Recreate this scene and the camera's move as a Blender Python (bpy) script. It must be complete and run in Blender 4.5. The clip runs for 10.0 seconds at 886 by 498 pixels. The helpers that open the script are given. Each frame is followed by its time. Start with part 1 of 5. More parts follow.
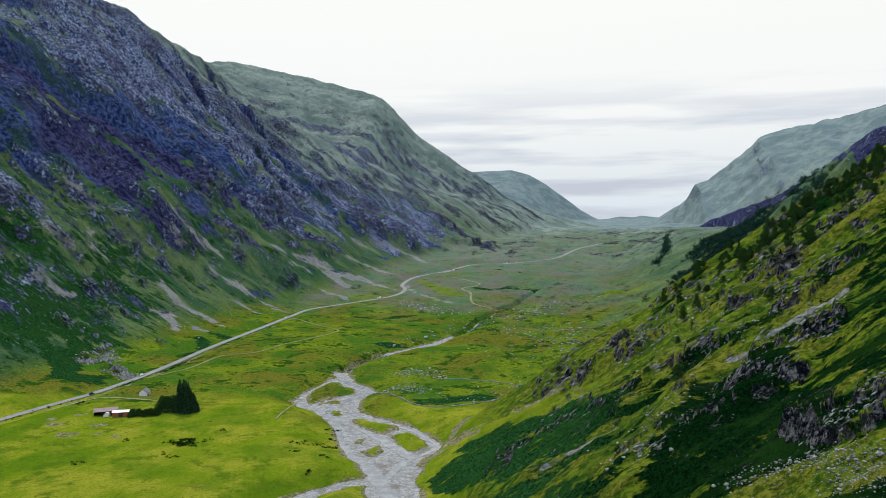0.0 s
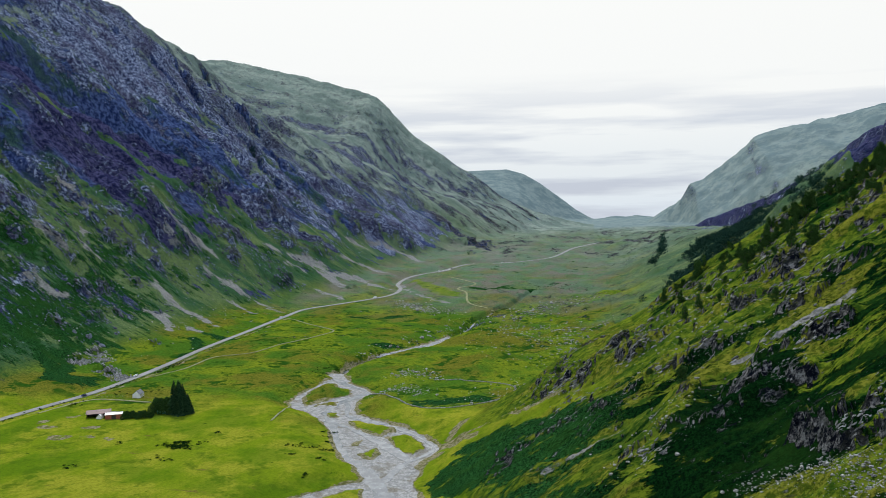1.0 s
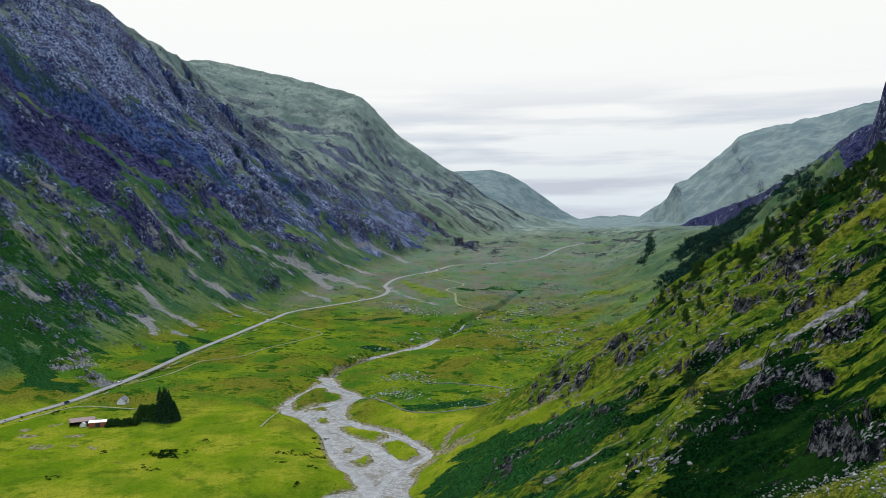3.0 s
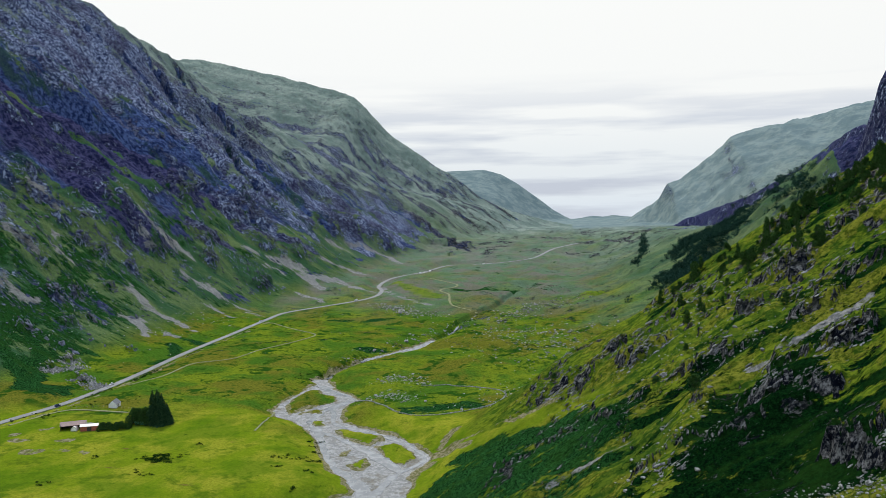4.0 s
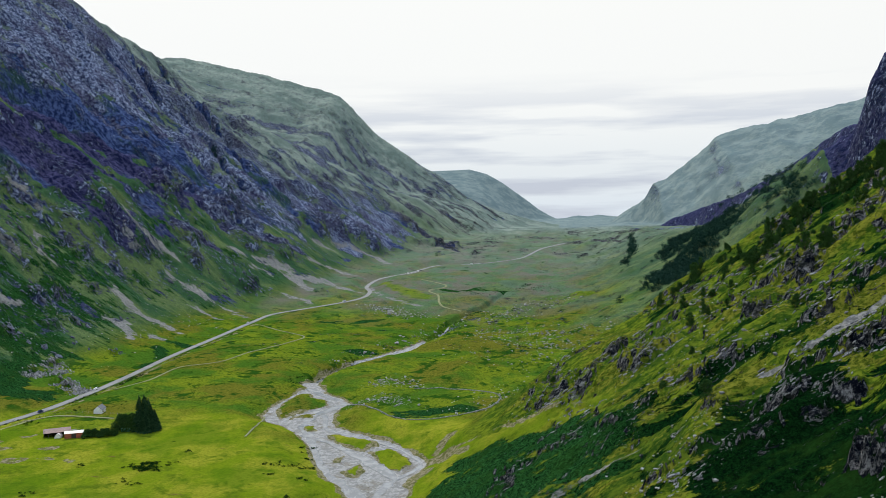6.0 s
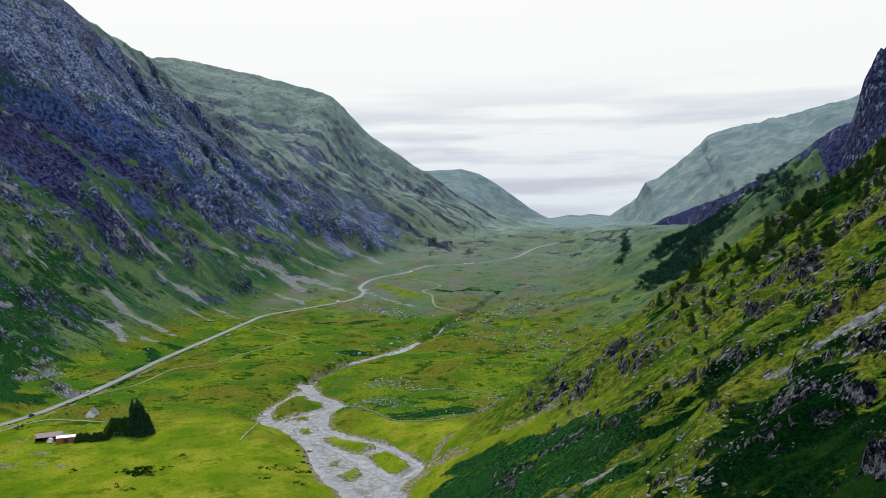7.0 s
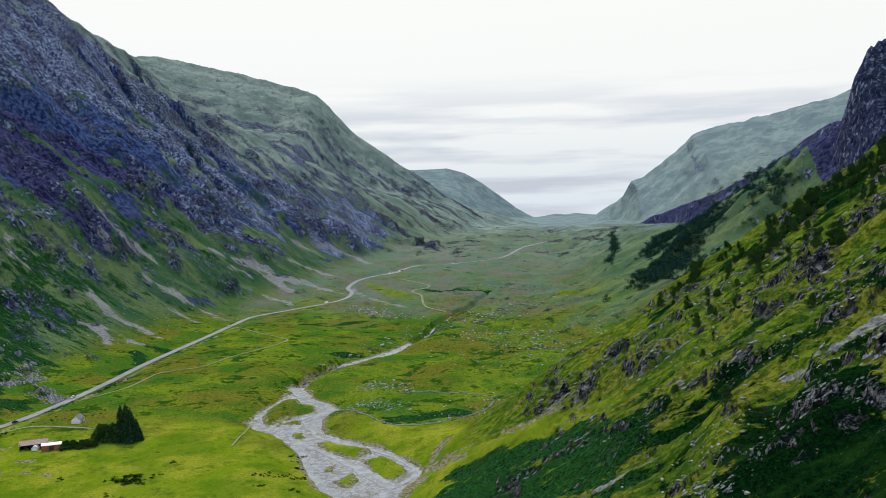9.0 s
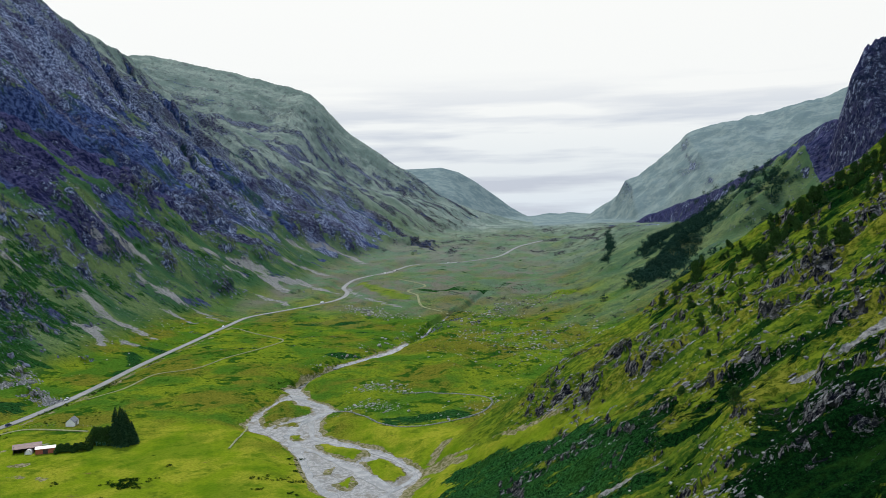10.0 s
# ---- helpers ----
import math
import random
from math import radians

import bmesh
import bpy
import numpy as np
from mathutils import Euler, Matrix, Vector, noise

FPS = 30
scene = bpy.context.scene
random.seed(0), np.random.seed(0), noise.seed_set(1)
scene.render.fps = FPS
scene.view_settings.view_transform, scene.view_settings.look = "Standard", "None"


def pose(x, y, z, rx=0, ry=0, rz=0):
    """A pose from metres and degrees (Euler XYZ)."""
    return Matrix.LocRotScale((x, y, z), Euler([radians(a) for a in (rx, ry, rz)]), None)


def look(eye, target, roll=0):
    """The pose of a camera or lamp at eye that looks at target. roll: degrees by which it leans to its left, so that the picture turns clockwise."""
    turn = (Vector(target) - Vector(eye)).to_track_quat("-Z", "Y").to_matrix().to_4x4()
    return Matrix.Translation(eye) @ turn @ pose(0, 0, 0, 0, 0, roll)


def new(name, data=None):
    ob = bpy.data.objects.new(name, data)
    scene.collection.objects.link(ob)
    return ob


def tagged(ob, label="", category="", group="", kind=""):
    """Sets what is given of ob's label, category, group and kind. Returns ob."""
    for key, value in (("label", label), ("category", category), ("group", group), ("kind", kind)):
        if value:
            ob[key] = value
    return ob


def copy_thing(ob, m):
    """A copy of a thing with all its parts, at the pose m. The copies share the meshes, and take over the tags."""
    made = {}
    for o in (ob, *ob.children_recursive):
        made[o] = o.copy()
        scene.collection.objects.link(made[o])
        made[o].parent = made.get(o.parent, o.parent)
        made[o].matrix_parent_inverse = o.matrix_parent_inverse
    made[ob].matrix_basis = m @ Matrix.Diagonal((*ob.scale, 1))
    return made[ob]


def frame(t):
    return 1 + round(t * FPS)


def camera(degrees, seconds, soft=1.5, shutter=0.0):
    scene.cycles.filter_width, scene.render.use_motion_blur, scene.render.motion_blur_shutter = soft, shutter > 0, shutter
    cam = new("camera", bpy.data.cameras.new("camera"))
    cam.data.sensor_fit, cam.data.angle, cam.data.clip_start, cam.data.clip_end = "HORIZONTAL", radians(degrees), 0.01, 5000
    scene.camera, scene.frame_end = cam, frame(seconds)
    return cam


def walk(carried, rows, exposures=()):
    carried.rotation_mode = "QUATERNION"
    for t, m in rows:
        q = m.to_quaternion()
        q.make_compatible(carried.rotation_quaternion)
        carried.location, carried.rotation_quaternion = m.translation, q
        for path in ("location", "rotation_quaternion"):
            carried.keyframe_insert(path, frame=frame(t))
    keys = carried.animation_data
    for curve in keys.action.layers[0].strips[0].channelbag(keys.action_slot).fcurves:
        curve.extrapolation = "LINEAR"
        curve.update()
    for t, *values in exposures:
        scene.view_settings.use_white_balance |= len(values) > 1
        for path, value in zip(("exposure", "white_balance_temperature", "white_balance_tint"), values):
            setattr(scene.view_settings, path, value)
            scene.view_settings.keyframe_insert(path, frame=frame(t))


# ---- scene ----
cam = camera(59.0, 10.0, soft=0.7)
PATH = [
    (0, (2.126, -3.749, 138.983), (1.734, -1.79, 138.888), -0.3),
    (0.5, (0.777, -1.22, 139.039), (0.391, 0.74, 138.943), -0.3),
    (1, (-0.917, 1.331, 139.091), (-1.295, 3.293, 138.994), -0.3),
    (1.5, (-2.703, 3.779, 139.022), (-3.071, 5.742, 138.926), -0.4),
    (2, (-4.507, 6.031, 139.013), (-4.865, 7.996, 138.917), -0.3),
    (2.5, (-6.17, 8.175, 139.076), (-6.519, 10.142, 138.98), -0.4),
    (4, (-11.895, 14.784, 139.593), (-12.213, 16.756, 139.497), -0.5),
    (4.5, (-13.788, 17.1, 139.68), (-14.096, 19.074, 139.584), -0.5),
    (5, (-15.726, 19.42, 139.736), (-16.025, 21.395, 139.641), -0.5),
    (5.5, (-17.658, 21.548, 139.801), (-17.948, 23.525, 139.705), -0.5),
    (7, (-23.442, 27.85, 140.107), (-23.7, 29.831, 140.009), -0.7),
    (7.5, (-25.277, 29.873, 140.13), (-25.526, 31.854, 140.032), -0.8),
    (8, (-27.287, 32.016, 140.073), (-27.527, 33.999, 139.975), -0.9),
    (8.5, (-29.317, 34.101, 140.067), (-29.547, 36.085, 139.968), -0.9),
    (9, (-31.231, 36.338, 140.036), (-31.45, 38.324, 139.936), -0.9),
    (9.5, (-33.041, 38.586, 140.064), (-33.251, 40.572, 139.963), -1.0),
    (10, (-34.954, 40.818, 140.089), (-35.157, 42.805, 139.987), -1.0),
]
walk(cam, [(t, look(eye, target, roll)) for t, eye, target, roll in PATH])

# ---------------------------------------------------------------- world and sun
SUN_ELEVATION, SUN_AZIMUTH = radians(55), radians(326)  # azimuth clockwise from +y


def make_world():
    world = bpy.data.worlds.new("overcast_sky")
    scene.world = world
    world.use_nodes = True
    nt = world.node_tree
    nt.nodes.clear()
    add, link = nt.nodes.new, nt.links.new
    out, bg = add("ShaderNodeOutputWorld"), add("ShaderNodeBackground")
    sky = add("ShaderNodeTexSky")
    sky.sky_type, sky.sun_disc = "NISHITA", False
    sky.sun_elevation, sky.sun_rotation = SUN_ELEVATION, SUN_AZIMUTH
    scale = add("ShaderNodeVectorMath")
    scale.operation = "SCALE"
    scale.inputs["Scale"].default_value = 0.1
    link(sky.outputs[0], scale.inputs[0])
    coord, sep = add("ShaderNodeTexCoord"), add("ShaderNodeSeparateXYZ")
    link(coord.outputs["Generated"], sep.inputs[0])
    # cloud deck: brightness rises from the horizon to the zenith
    deck = add("ShaderNodeValToRGB")
    link(sep.outputs["Z"], deck.inputs[0])
    e = deck.color_ramp.elements
    e[0].position, e[0].color = 0.0, (0.74, 0.82, 0.90, 1)
    e[1].position, e[1].color = 1.0, (0.58, 0.86, 1.34, 1)
    for p, c in ((0.05, (0.80, 0.85, 0.89)), (0.13, (0.96, 0.97, 0.955)), (0.34, (1.02, 1.02, 0.985)), (0.6, (0.75, 0.88, 1.05))):
        deck.color_ramp.elements.new(p).color = (*c, 1)
    # long flat streaks of grey cloud low in the sky
    mapping = add("ShaderNodeMapping")
    mapping.inputs["Scale"].default_value = (2.2, 2.2, 24)
    link(coord.outputs["Generated"], mapping.inputs[0])
    streak = add("ShaderNodeTexNoise")
    streak.inputs["Scale"].default_value, streak.inputs["Detail"].default_value = 1.7, 5
    link(mapping.outputs[0], streak.inputs[0])
    cut = add("ShaderNodeMapRange")
    cut.inputs[1].default_value, cut.inputs[2].default_value = 0.44, 0.62
    link(streak.outputs[0], cut.inputs[0])
    low = add("ShaderNodeMapRange")
    low.inputs[1].default_value, low.inputs[2].default_value = 0.17, 0.08
    link(sep.outputs["Z"], low.inputs[0])
    both = add("ShaderNodeMath")
    both.operation = "MULTIPLY"
    link(cut.outputs[0], both.inputs[0])
    link(low.outputs[0], both.inputs[1])
    grey = add("ShaderNodeMix")
    grey.data_type = "RGBA"
    link(both.outputs[0], grey.inputs[0])
    link(deck.outputs[0], grey.inputs[6])
    grey.inputs[7].default_value = (0.56, 0.61, 0.71, 1)
    mix = add("ShaderNodeMix")
    mix.data_type = "RGBA"
    mix.inputs[0].default_value = 0.94
    link(scale.outputs[0], mix.inputs[6])
    link(grey.outputs[2], mix.inputs[7])
    link(mix.outputs[2], bg.inputs[0])
    bg.inputs[1].default_value = 1.0
    link(bg.outputs[0], out.inputs[0])


make_world()
sun = new("sun", bpy.data.lights.new("sun", "SUN"))
sun.data.energy, sun.data.angle, sun.data.color = 2.9, radians(5), (1.0, 0.94, 0.82)
sun.matrix_world = look((0, 0, 0), (-math.sin(SUN_AZIMUTH) * math.cos(SUN_ELEVATION), -math.cos(SUN_AZIMUTH) * math.cos(SUN_ELEVATION), -math.sin(SUN_ELEVATION)))

# ---------------------------------------------------------------- shape of the land
# -- land begin --


def perlin(x, y, seed):
    """Gradient noise on arrays, about -0.7 to 0.7."""
    xi, yi = np.floor(x).astype(np.int64), np.floor(y).astype(np.int64)
    xf, yf = x - xi, y - yi

    def corner(dx, dy):
        h = ((xi + dx) * 374761393 + (yi + dy) * 668265263 + seed * 974634777) & 0xFFFFFFFF
        h = ((h ^ (h >> 13)) * 1274126177) & 0xFFFFFFFF
        a = ((h ^ (h >> 16)) & 1023) * (math.tau / 1024)
        return np.cos(a) * (xf - dx) + np.sin(a) * (yf - dy)

    u, v = xf * xf * xf * (xf * (xf * 6 - 15) + 10), yf * yf * yf * (yf * (yf * 6 - 15) + 10)
    a, b = corner(0, 0), corner(0, 1)
    a, b = a + u * (corner(1, 0) - a), b + u * (corner(1, 1) - b)
    return a + v * (b - a)


def fbm(x, y, seed, octaves=4, gain=0.5):
    total, amp = 0, 1
    for i in range(octaves):
        total = total + amp * perlin(x * 2.03 ** i, y * 2.03 ** i, seed + i)
        amp *= gain
    return total


def ridged(x, y, seed, octaves=4, gain=0.5):
    """Sharp crests and rounded hollows, about 0 to 1."""
    total, amp, full = 0, 1, 0
    for i in range(octaves):
        total = total + amp * (1 - 1.9 * np.abs(perlin(x * 2.03 ** i, y * 2.03 ** i, seed + i)))
        full += amp
        amp *= gain
    return total / full


def smax(a, b, w):
    return 0.5 * (a + b + np.sqrt((a - b) ** 2 + w * w))


def smin(a, b, w):
    return 0.5 * (a + b - np.sqrt((a - b) ** 2 + w * w))


def step(a, b, x):
    t = np.clip((x - a) / (b - a), 0, 1)
    return t * t * (3 - 2 * t)


def near_line(X, Y, line, reach):
    """Distance to a polyline, and its third value (or 0) at the nearest place; far points get a large distance."""
    best, value = np.full(X.shape, 1e6), np.zeros(X.shape)
    for p, q in zip(line[:-1], line[1:]):
        box = (X > min(p[0], q[0]) - reach) & (X < max(p[0], q[0]) + reach) & (Y > min(p[1], q[1]) - reach) & (Y < max(p[1], q[1]) + reach)
        idx = np.nonzero(box)
        if not len(idx[0]):
            continue
        dx, dy = q[0] - p[0], q[1] - p[1]
        x, y = X[idx], Y[idx]
        s = np.clip(((x - p[0]) * dx + (y - p[1]) * dy) / (dx * dx + dy * dy + 1e-9), 0, 1)
        d = np.hypot(x - p[0] - s * dx, y - p[1] - s * dy)
        closer = d < best[idx]
        v = p[2] + s * (q[2] - p[2]) if len(p) > 2 else 0 * s
        best[idx] = np.where(closer, d, best[idx])
        value[idx] = np.where(closer, v, value[idx])
    return best, value


def area(X, Y, ring, reach):
    """Signed distance to a closed outline: positive inside; far points get a large negative one."""
    dist, _ = near_line(X, Y, [(*p, 0) for p in ring + ring[:1]], reach)
    inside = np.zeros(X.shape, bool)
    for (x0, y0), (x1, y1) in zip(ring, ring[1:] + ring[:1]):
        if y0 != y1:
            inside ^= ((y0 > Y) != (y1 > Y)) & (X < x0 + (Y - y0) * (x1 - x0) / (y1 - y0))
    return np.where(inside, dist, -dist)


def crest(X, Y, line, slope, round_off=20, cliff=0, cliff_slope=2.0):
    """Height of a ridge that falls away on both sides of its crest line."""
    best = np.full(X.shape, -1e4)
    for p, q in zip(line[:-1], line[1:]):
        dx, dy = q[0] - p[0], q[1] - p[1]
        s = np.clip(((X - p[0]) * dx + (Y - p[1]) * dy) / (dx * dx + dy * dy), 0, 1)
        d = np.hypot(X - p[0] - s * dx, Y - p[1] - s * dy)
        d = np.sqrt(d * d + round_off * round_off) - round_off
        fall = slope * d + (cliff_slope - slope) * np.minimum(d, cliff)
        best = np.maximum(best, p[2] + s * (q[2] - p[2]) - fall)
    return best


def brow(X, Y, line, slope, round_off):
    """Height of a hill whose top line runs across the glen and that falls away towards its head and its mouth."""
    x, y, z = np.array(line, float).T
    d = Y - np.interp(X, x, y)
    return np.interp(X, x, z, left=z[0] - 50, right=z[-1]) - slope * (np.sqrt(d * d + round_off * round_off) - round_off)


LEFT_CREST = [(-1360, 600, 560), (-1190, 1120, 660), (-1080, 1320, 645), (-1000, 1515, 588), (-994, 1625, 559), (-977, 1713, 546), (-956, 1802, 522),
              (-915, 1815, 440), (-825, 1830, 310), (-700, 1800, 215), (-580, 1760, 145), (-430, 1650, 85), (-330, 1600, 50)]
LEFT_SPUR = [(-1100, 860, 470), (-905, 965, 395), (-790, 1000, 308), (-735, 1043, 270), (-674, 1083, 214), (-607, 1121, 165), (-520, 1130, 105)]
GREEN_HILL = [(-2300, 2650, 690), (-1628, 2663, 731), (-1401, 2677, 688), (-1306, 2669, 687), (-1198, 2664, 656), (-1000, 2691, 614), (-798, 2705, 555), (-738, 2670, 540),
              (-688, 2631, 492), (-605, 2652, 401), (-473, 2678, 300), (-397, 2690, 249), (-301, 2702, 182), (-209, 2760, 138), (-93, 2816, 107), (-14, 2817, 89)]
FAR_HILL = [(-1250, 4200, 250), (-939, 4268, 322), (-685, 4366, 365), (-481, 4392, 373), (-387, 4401, 346), (-294, 4408, 292), (-200, 4413, 222), (-107, 4416, 148), (-13, 4417, 94), (33, 4417, 75)]
FAR_RIDGE = [(20, 4840, 80), (90, 4840, 100), (130, 4840, 105), (190, 4840, 99), (250, 4840, 111), (330, 4840, 100), (420, 4840, 80)]
RIGHT_HILL = [(-14, 3017, 68), (71, 3016, 74), (174, 3011, 90), (256, 3005, 147), (291, 2951, 173), (334, 2896, 238), (381, 2890, 257), (438, 2882, 299), (511, 2869, 366),
              (538, 2864, 398), (635, 2843, 428), (738, 2818, 438), (820, 2795, 450), (900, 2770, 468), (961, 2748, 486), (1185, 2658, 566), (2000, 2400, 700)]
CLIFF_RIDGE = [(420, 300, 60), (380, 700, 120), (352, 872, 190), (345, 948, 226), (330, 975, 234), (326, 988, 238), (323, 1012, 237), (321, 1044, 232), (332, 1166, 220),
               (337, 1321, 201), (350, 1472, 189), (347, 1627, 172), (310, 1838, 143), (266, 1997, 116), (230, 2110, 80)]
TOWER = [(296, 955, 120), (312, 952, 222), (318, 950, 248), (322, 950, 268), (325, 950, 280), (331, 950, 297), (337, 950, 308), (348, 950, 316), (362, 950, 323), (420, 955, 334), (560, 965, 350)]
ROAD = [(-440, 130, 4), (-412, 260, 3), (-393, 390, 3), (-380.6, 474.3, 3.0), (-372.2, 520.3, 3.0), (-368.6, 569.8, 4.0), (-369.6, 629.0, 5.0), (-374.3, 707.4, 6.0),
        (-373.7, 806.7, 8.0), (-373.6, 910.1, 10.0), (-368.4, 963.3, 12.0), (-338.3, 1008.1, 14.0), (-299.4, 1063.3, 17.0), (-287.6, 1112.6, 18.0),
        (-294.0, 1174.2, 19.0), (-313.0, 1233.9, 20.0), (-312.6, 1334.3, 23.0), (-274.0, 1421.0, 27.0), (-242.9, 1526.4, 32.0), (-176.9, 1531.4, 34.0),
        (-123.6, 1555.5, 38.0), (-80.6, 1585.4, 44.0), (-44.0, 1727.2, 55.0), (10, 1850, 62)]
# river bed: x, y, half width
BED = [(-218, 632, 4), (-209, 622, 5), (-200, 610, 4)]
BED_LOWER = [(-106, 402, 14), (-106, 390, 13), (-93, 353, 13), (-78, 310, 14), (-60, 200, 15), (-90, 60, 15), (-150, -200, 16), (-160, -900, 18)]
BED_RING = [(-216, 612), (-218, 593), (-219, 576), (-221, 556), (-218, 534), (-211, 522), (-196, 514), (-183, 499), (-173, 485), (-164, 470), (-156, 452), (-148, 435), (-138, 418), (-128, 406), (-118, 388),
            (-94, 388), (-97, 402), (-97, 418), (-93, 432), (-89, 446), (-94, 457), (-104, 471), (-121, 488), (-143, 502), (-161, 515), (-168, 532), (-171, 549), (-171, 565), (-166, 573), (-176, 588), (-185, 595), (-197, 606), (-207, 625)]
BED_UPPER = [(-90, 1160, 2), (-112, 1028, 3), (-126, 992, 3), (-138, 921, 3), (-154, 822, 3), (-163, 777, 5), (-181, 742, 5), (-202, 712, 4), (-212, 684, 4), (-217, 655, 4), (-210, 621, 4)]
SCREE_HIGH = [[(-616, 1004, 2), (-596, 990, 2), (-561, 963, 4), (-538, 963, 5), (-521, 974, 7), (-511, 981, 4), (-486, 966, 2)],
         [(-551, 940, 3), (-542, 935, 5), (-536, 931, 2), (-526, 934, 2)],
         [(-596, 828, 3), (-578, 808, 3), (-550, 774, 2)],
         [(-584, 744, 5), (-573, 746, 5), (-560, 750, 2)],
         [(-530, 672, 7), (-520, 671, 7), (-508, 678, 2)],
         [(-660, 874, 2), (-655, 887, 2), (-649, 898, 2)],
         [(-649, 858, 2), (-631, 863, 3), (-606, 858, 1)],
         [(-550, 774, 1), (-546, 779, 2), (-536, 783, 2), (-520, 784, 1)],
         [(-453, 1102, 2), (-444, 1134, 4), (-433, 1127, 3)]]
SCREE_LOW = [[(-502, 828, 3), (-480, 812, 7), (-462, 805, 5), (-453, 806, 3), (-440, 817, 3), (-407, 798, 4)],
         [(-469, 761, 3), (-459, 765, 5), (-445, 758, 4), (-424, 731, 2)],
         [(-460, 772, 3), (-441, 777, 4), (-412, 763, 3)],
         [(-495, 938, 4), (-474, 940, 5), (-447, 938, 6), (-425, 947, 4), (-390, 932, 3)],
         [(-452, 902, 1), (-430, 908, 2), (-410, 895, 1)],
         [(-404, 1084, 3), (-390, 1078, 5), (-365, 1064, 5), (-340, 1038, 2)]]
SCREE_FAR = [[(-489, 1106, 3), (-473, 1141, 6), (-447, 1167, 9), (-424, 1178, 11), (-394, 1154, 10), (-376, 1138, 6)],
         [(-401, 1175, 7), (-371, 1208, 7), (-318, 1148, 5), (-298, 1154, 3)],
         [(-468, 1411, 3), (-446, 1427, 5), (-417, 1440, 3)],
         [(-435, 1466, 3), (-402, 1508, 7), (-362, 1529, 7), (-317, 1474, 3)],
         [(-429, 1261, 2), (-395, 1325, 4), (-342, 1310, 4), (-313, 1292, 2)],
         [(-306, 1223, 3), (-257, 1104, 3), (-223, 1059, 3), (-197, 1040, 2)]]
GULLIES = [([(-900, 1010, 60), (-850, 1040, 60), (-790, 1095, 60), (-735, 1135, 55), (-674, 1170, 46), (-620, 1195, 30), (-585, 1210, 16)], 46),
           ([(-942, 1641, 14), (-849, 1523, 15), (-788, 1495, 15), (-750, 1512, 14), (-678, 1471, 14), (-615, 1402, 12), (-589, 1406, 8)], 34),
           ([(-920, 1750, 10), (-784, 1573, 10), (-745, 1579, 10), (-677, 1548, 8), (-607, 1479, 7)], 24),
           ([(-929, 1401, 6), (-897, 1412, 8), (-874, 1450, 10), (-823, 1451, 8)], 18)]
# dark rock bands: x, y, half width
HEATHER_SPUR = [(-701, 940, 50), (-670, 964, 46), (-620, 947, 36), (-576, 936, 23)]
BANDS = [[(-623, 1090, 11), (-595, 1103, 16), (-610, 1202, 13)],
         [(-578, 1186, 7), (-551, 1220, 17), (-518, 1243, 13)],
         [(-518, 1163, 5), (-483, 1214, 7), (-436, 1268, 5)],
         [(-505, 1495, 18), (-455, 1535, 27), (-418, 1573, 25)],
         [(-433, 1632, 19), (-387, 1616, 26)],
         [(-390, 1835, 13), (-341, 1863, 24), (-274, 1774, 18), (-225, 1698, 7)],
         [(-530, 1041, 10), (-507, 1080, 7)]]
SWARDS = [[(-768, 988, 3), (-739, 1004, 3), (-714, 1029, 3), (-681, 1030, 3), (-643, 1035, 3), (-604, 1040, 3)],
         [(-641, 1131, 7), (-634, 1152, 9), (-637, 1201, 6)],
         [(-614, 1036, 4), (-596, 1042, 8), (-591, 1087, 4)],
         [(-629, 1305, 7), (-622, 1381, 10), (-593, 1415, 5)],
         [(-544, 1106, 4), (-536, 1173, 5), (-510, 1211, 7)],
         [(-656, 1633, 10), (-615, 1658, 10), (-576, 1714, 8)],
         [(-584, 1294, 5), (-589, 1404, 6)],
         [(-560, 1572, 6), (-508, 1597, 7)]]
# crags: x, y, half length, height
CRAGS_LEFT = [(-595, 1103, 30, 16), (-583, 1132, 18, 14), (-546, 1219, 39, 15), (-521, 1240, 26, 12), (-490, 1186, 28, 8), (-456, 1229, 29, 8), (-493, 1004, 14, 9), (-443, 1048, 25, 9), (-522, 1050, 30, 9), (-513, 709, 13, 8), (-515, 742, 12, 6), (-505, 791, 9, 6), (-487, 632, 11, 6), (-478, 683, 11, 5), (-480, 711, 8, 4), (-570, 845, 10, 7), (-550, 847, 13, 7), (-526, 870, 10, 6)]
CRAGS_LEFT += [(-555, 929, 8, 6), (-531, 944, 14, 6), (-479, 1485, 34, 14), (-454, 1534, 31, 16), (-407, 1578, 33, 16), (-384, 1576, 27, 13), (-360, 1855, 39, 13), (-300, 1783, 35, 13), (-243, 1742, 23, 9), (-259, 1633, 11, 6), (-361, 1134, 11, 4), (-438, 624, 6, 5), (-406, 585, 6, 6), (-392, 578, 5, 6), (-382, 574, 5, 5), (-437, 597, 5, 5), (-420, 689, 7, 4)]
CRAGS_NEAR = [(28, 391, 13, 5), (19, 386, 10, 4), (79, 372, 12, 5), (61, 282, 9, 3.5), (50, 268, 10, 4), (56, 216, 7, 6), (74, 273, 9, 5), (32, 286, 4, 2.5), (23, 266, 5, 2.5), (13, 266, 6, 3), (35, 327, 8, 3), (18, 330, 7, 3),
              (4, 334, 6, 2.5), (-23, 440, 14, 4), (-3, 406, 10, 3)]
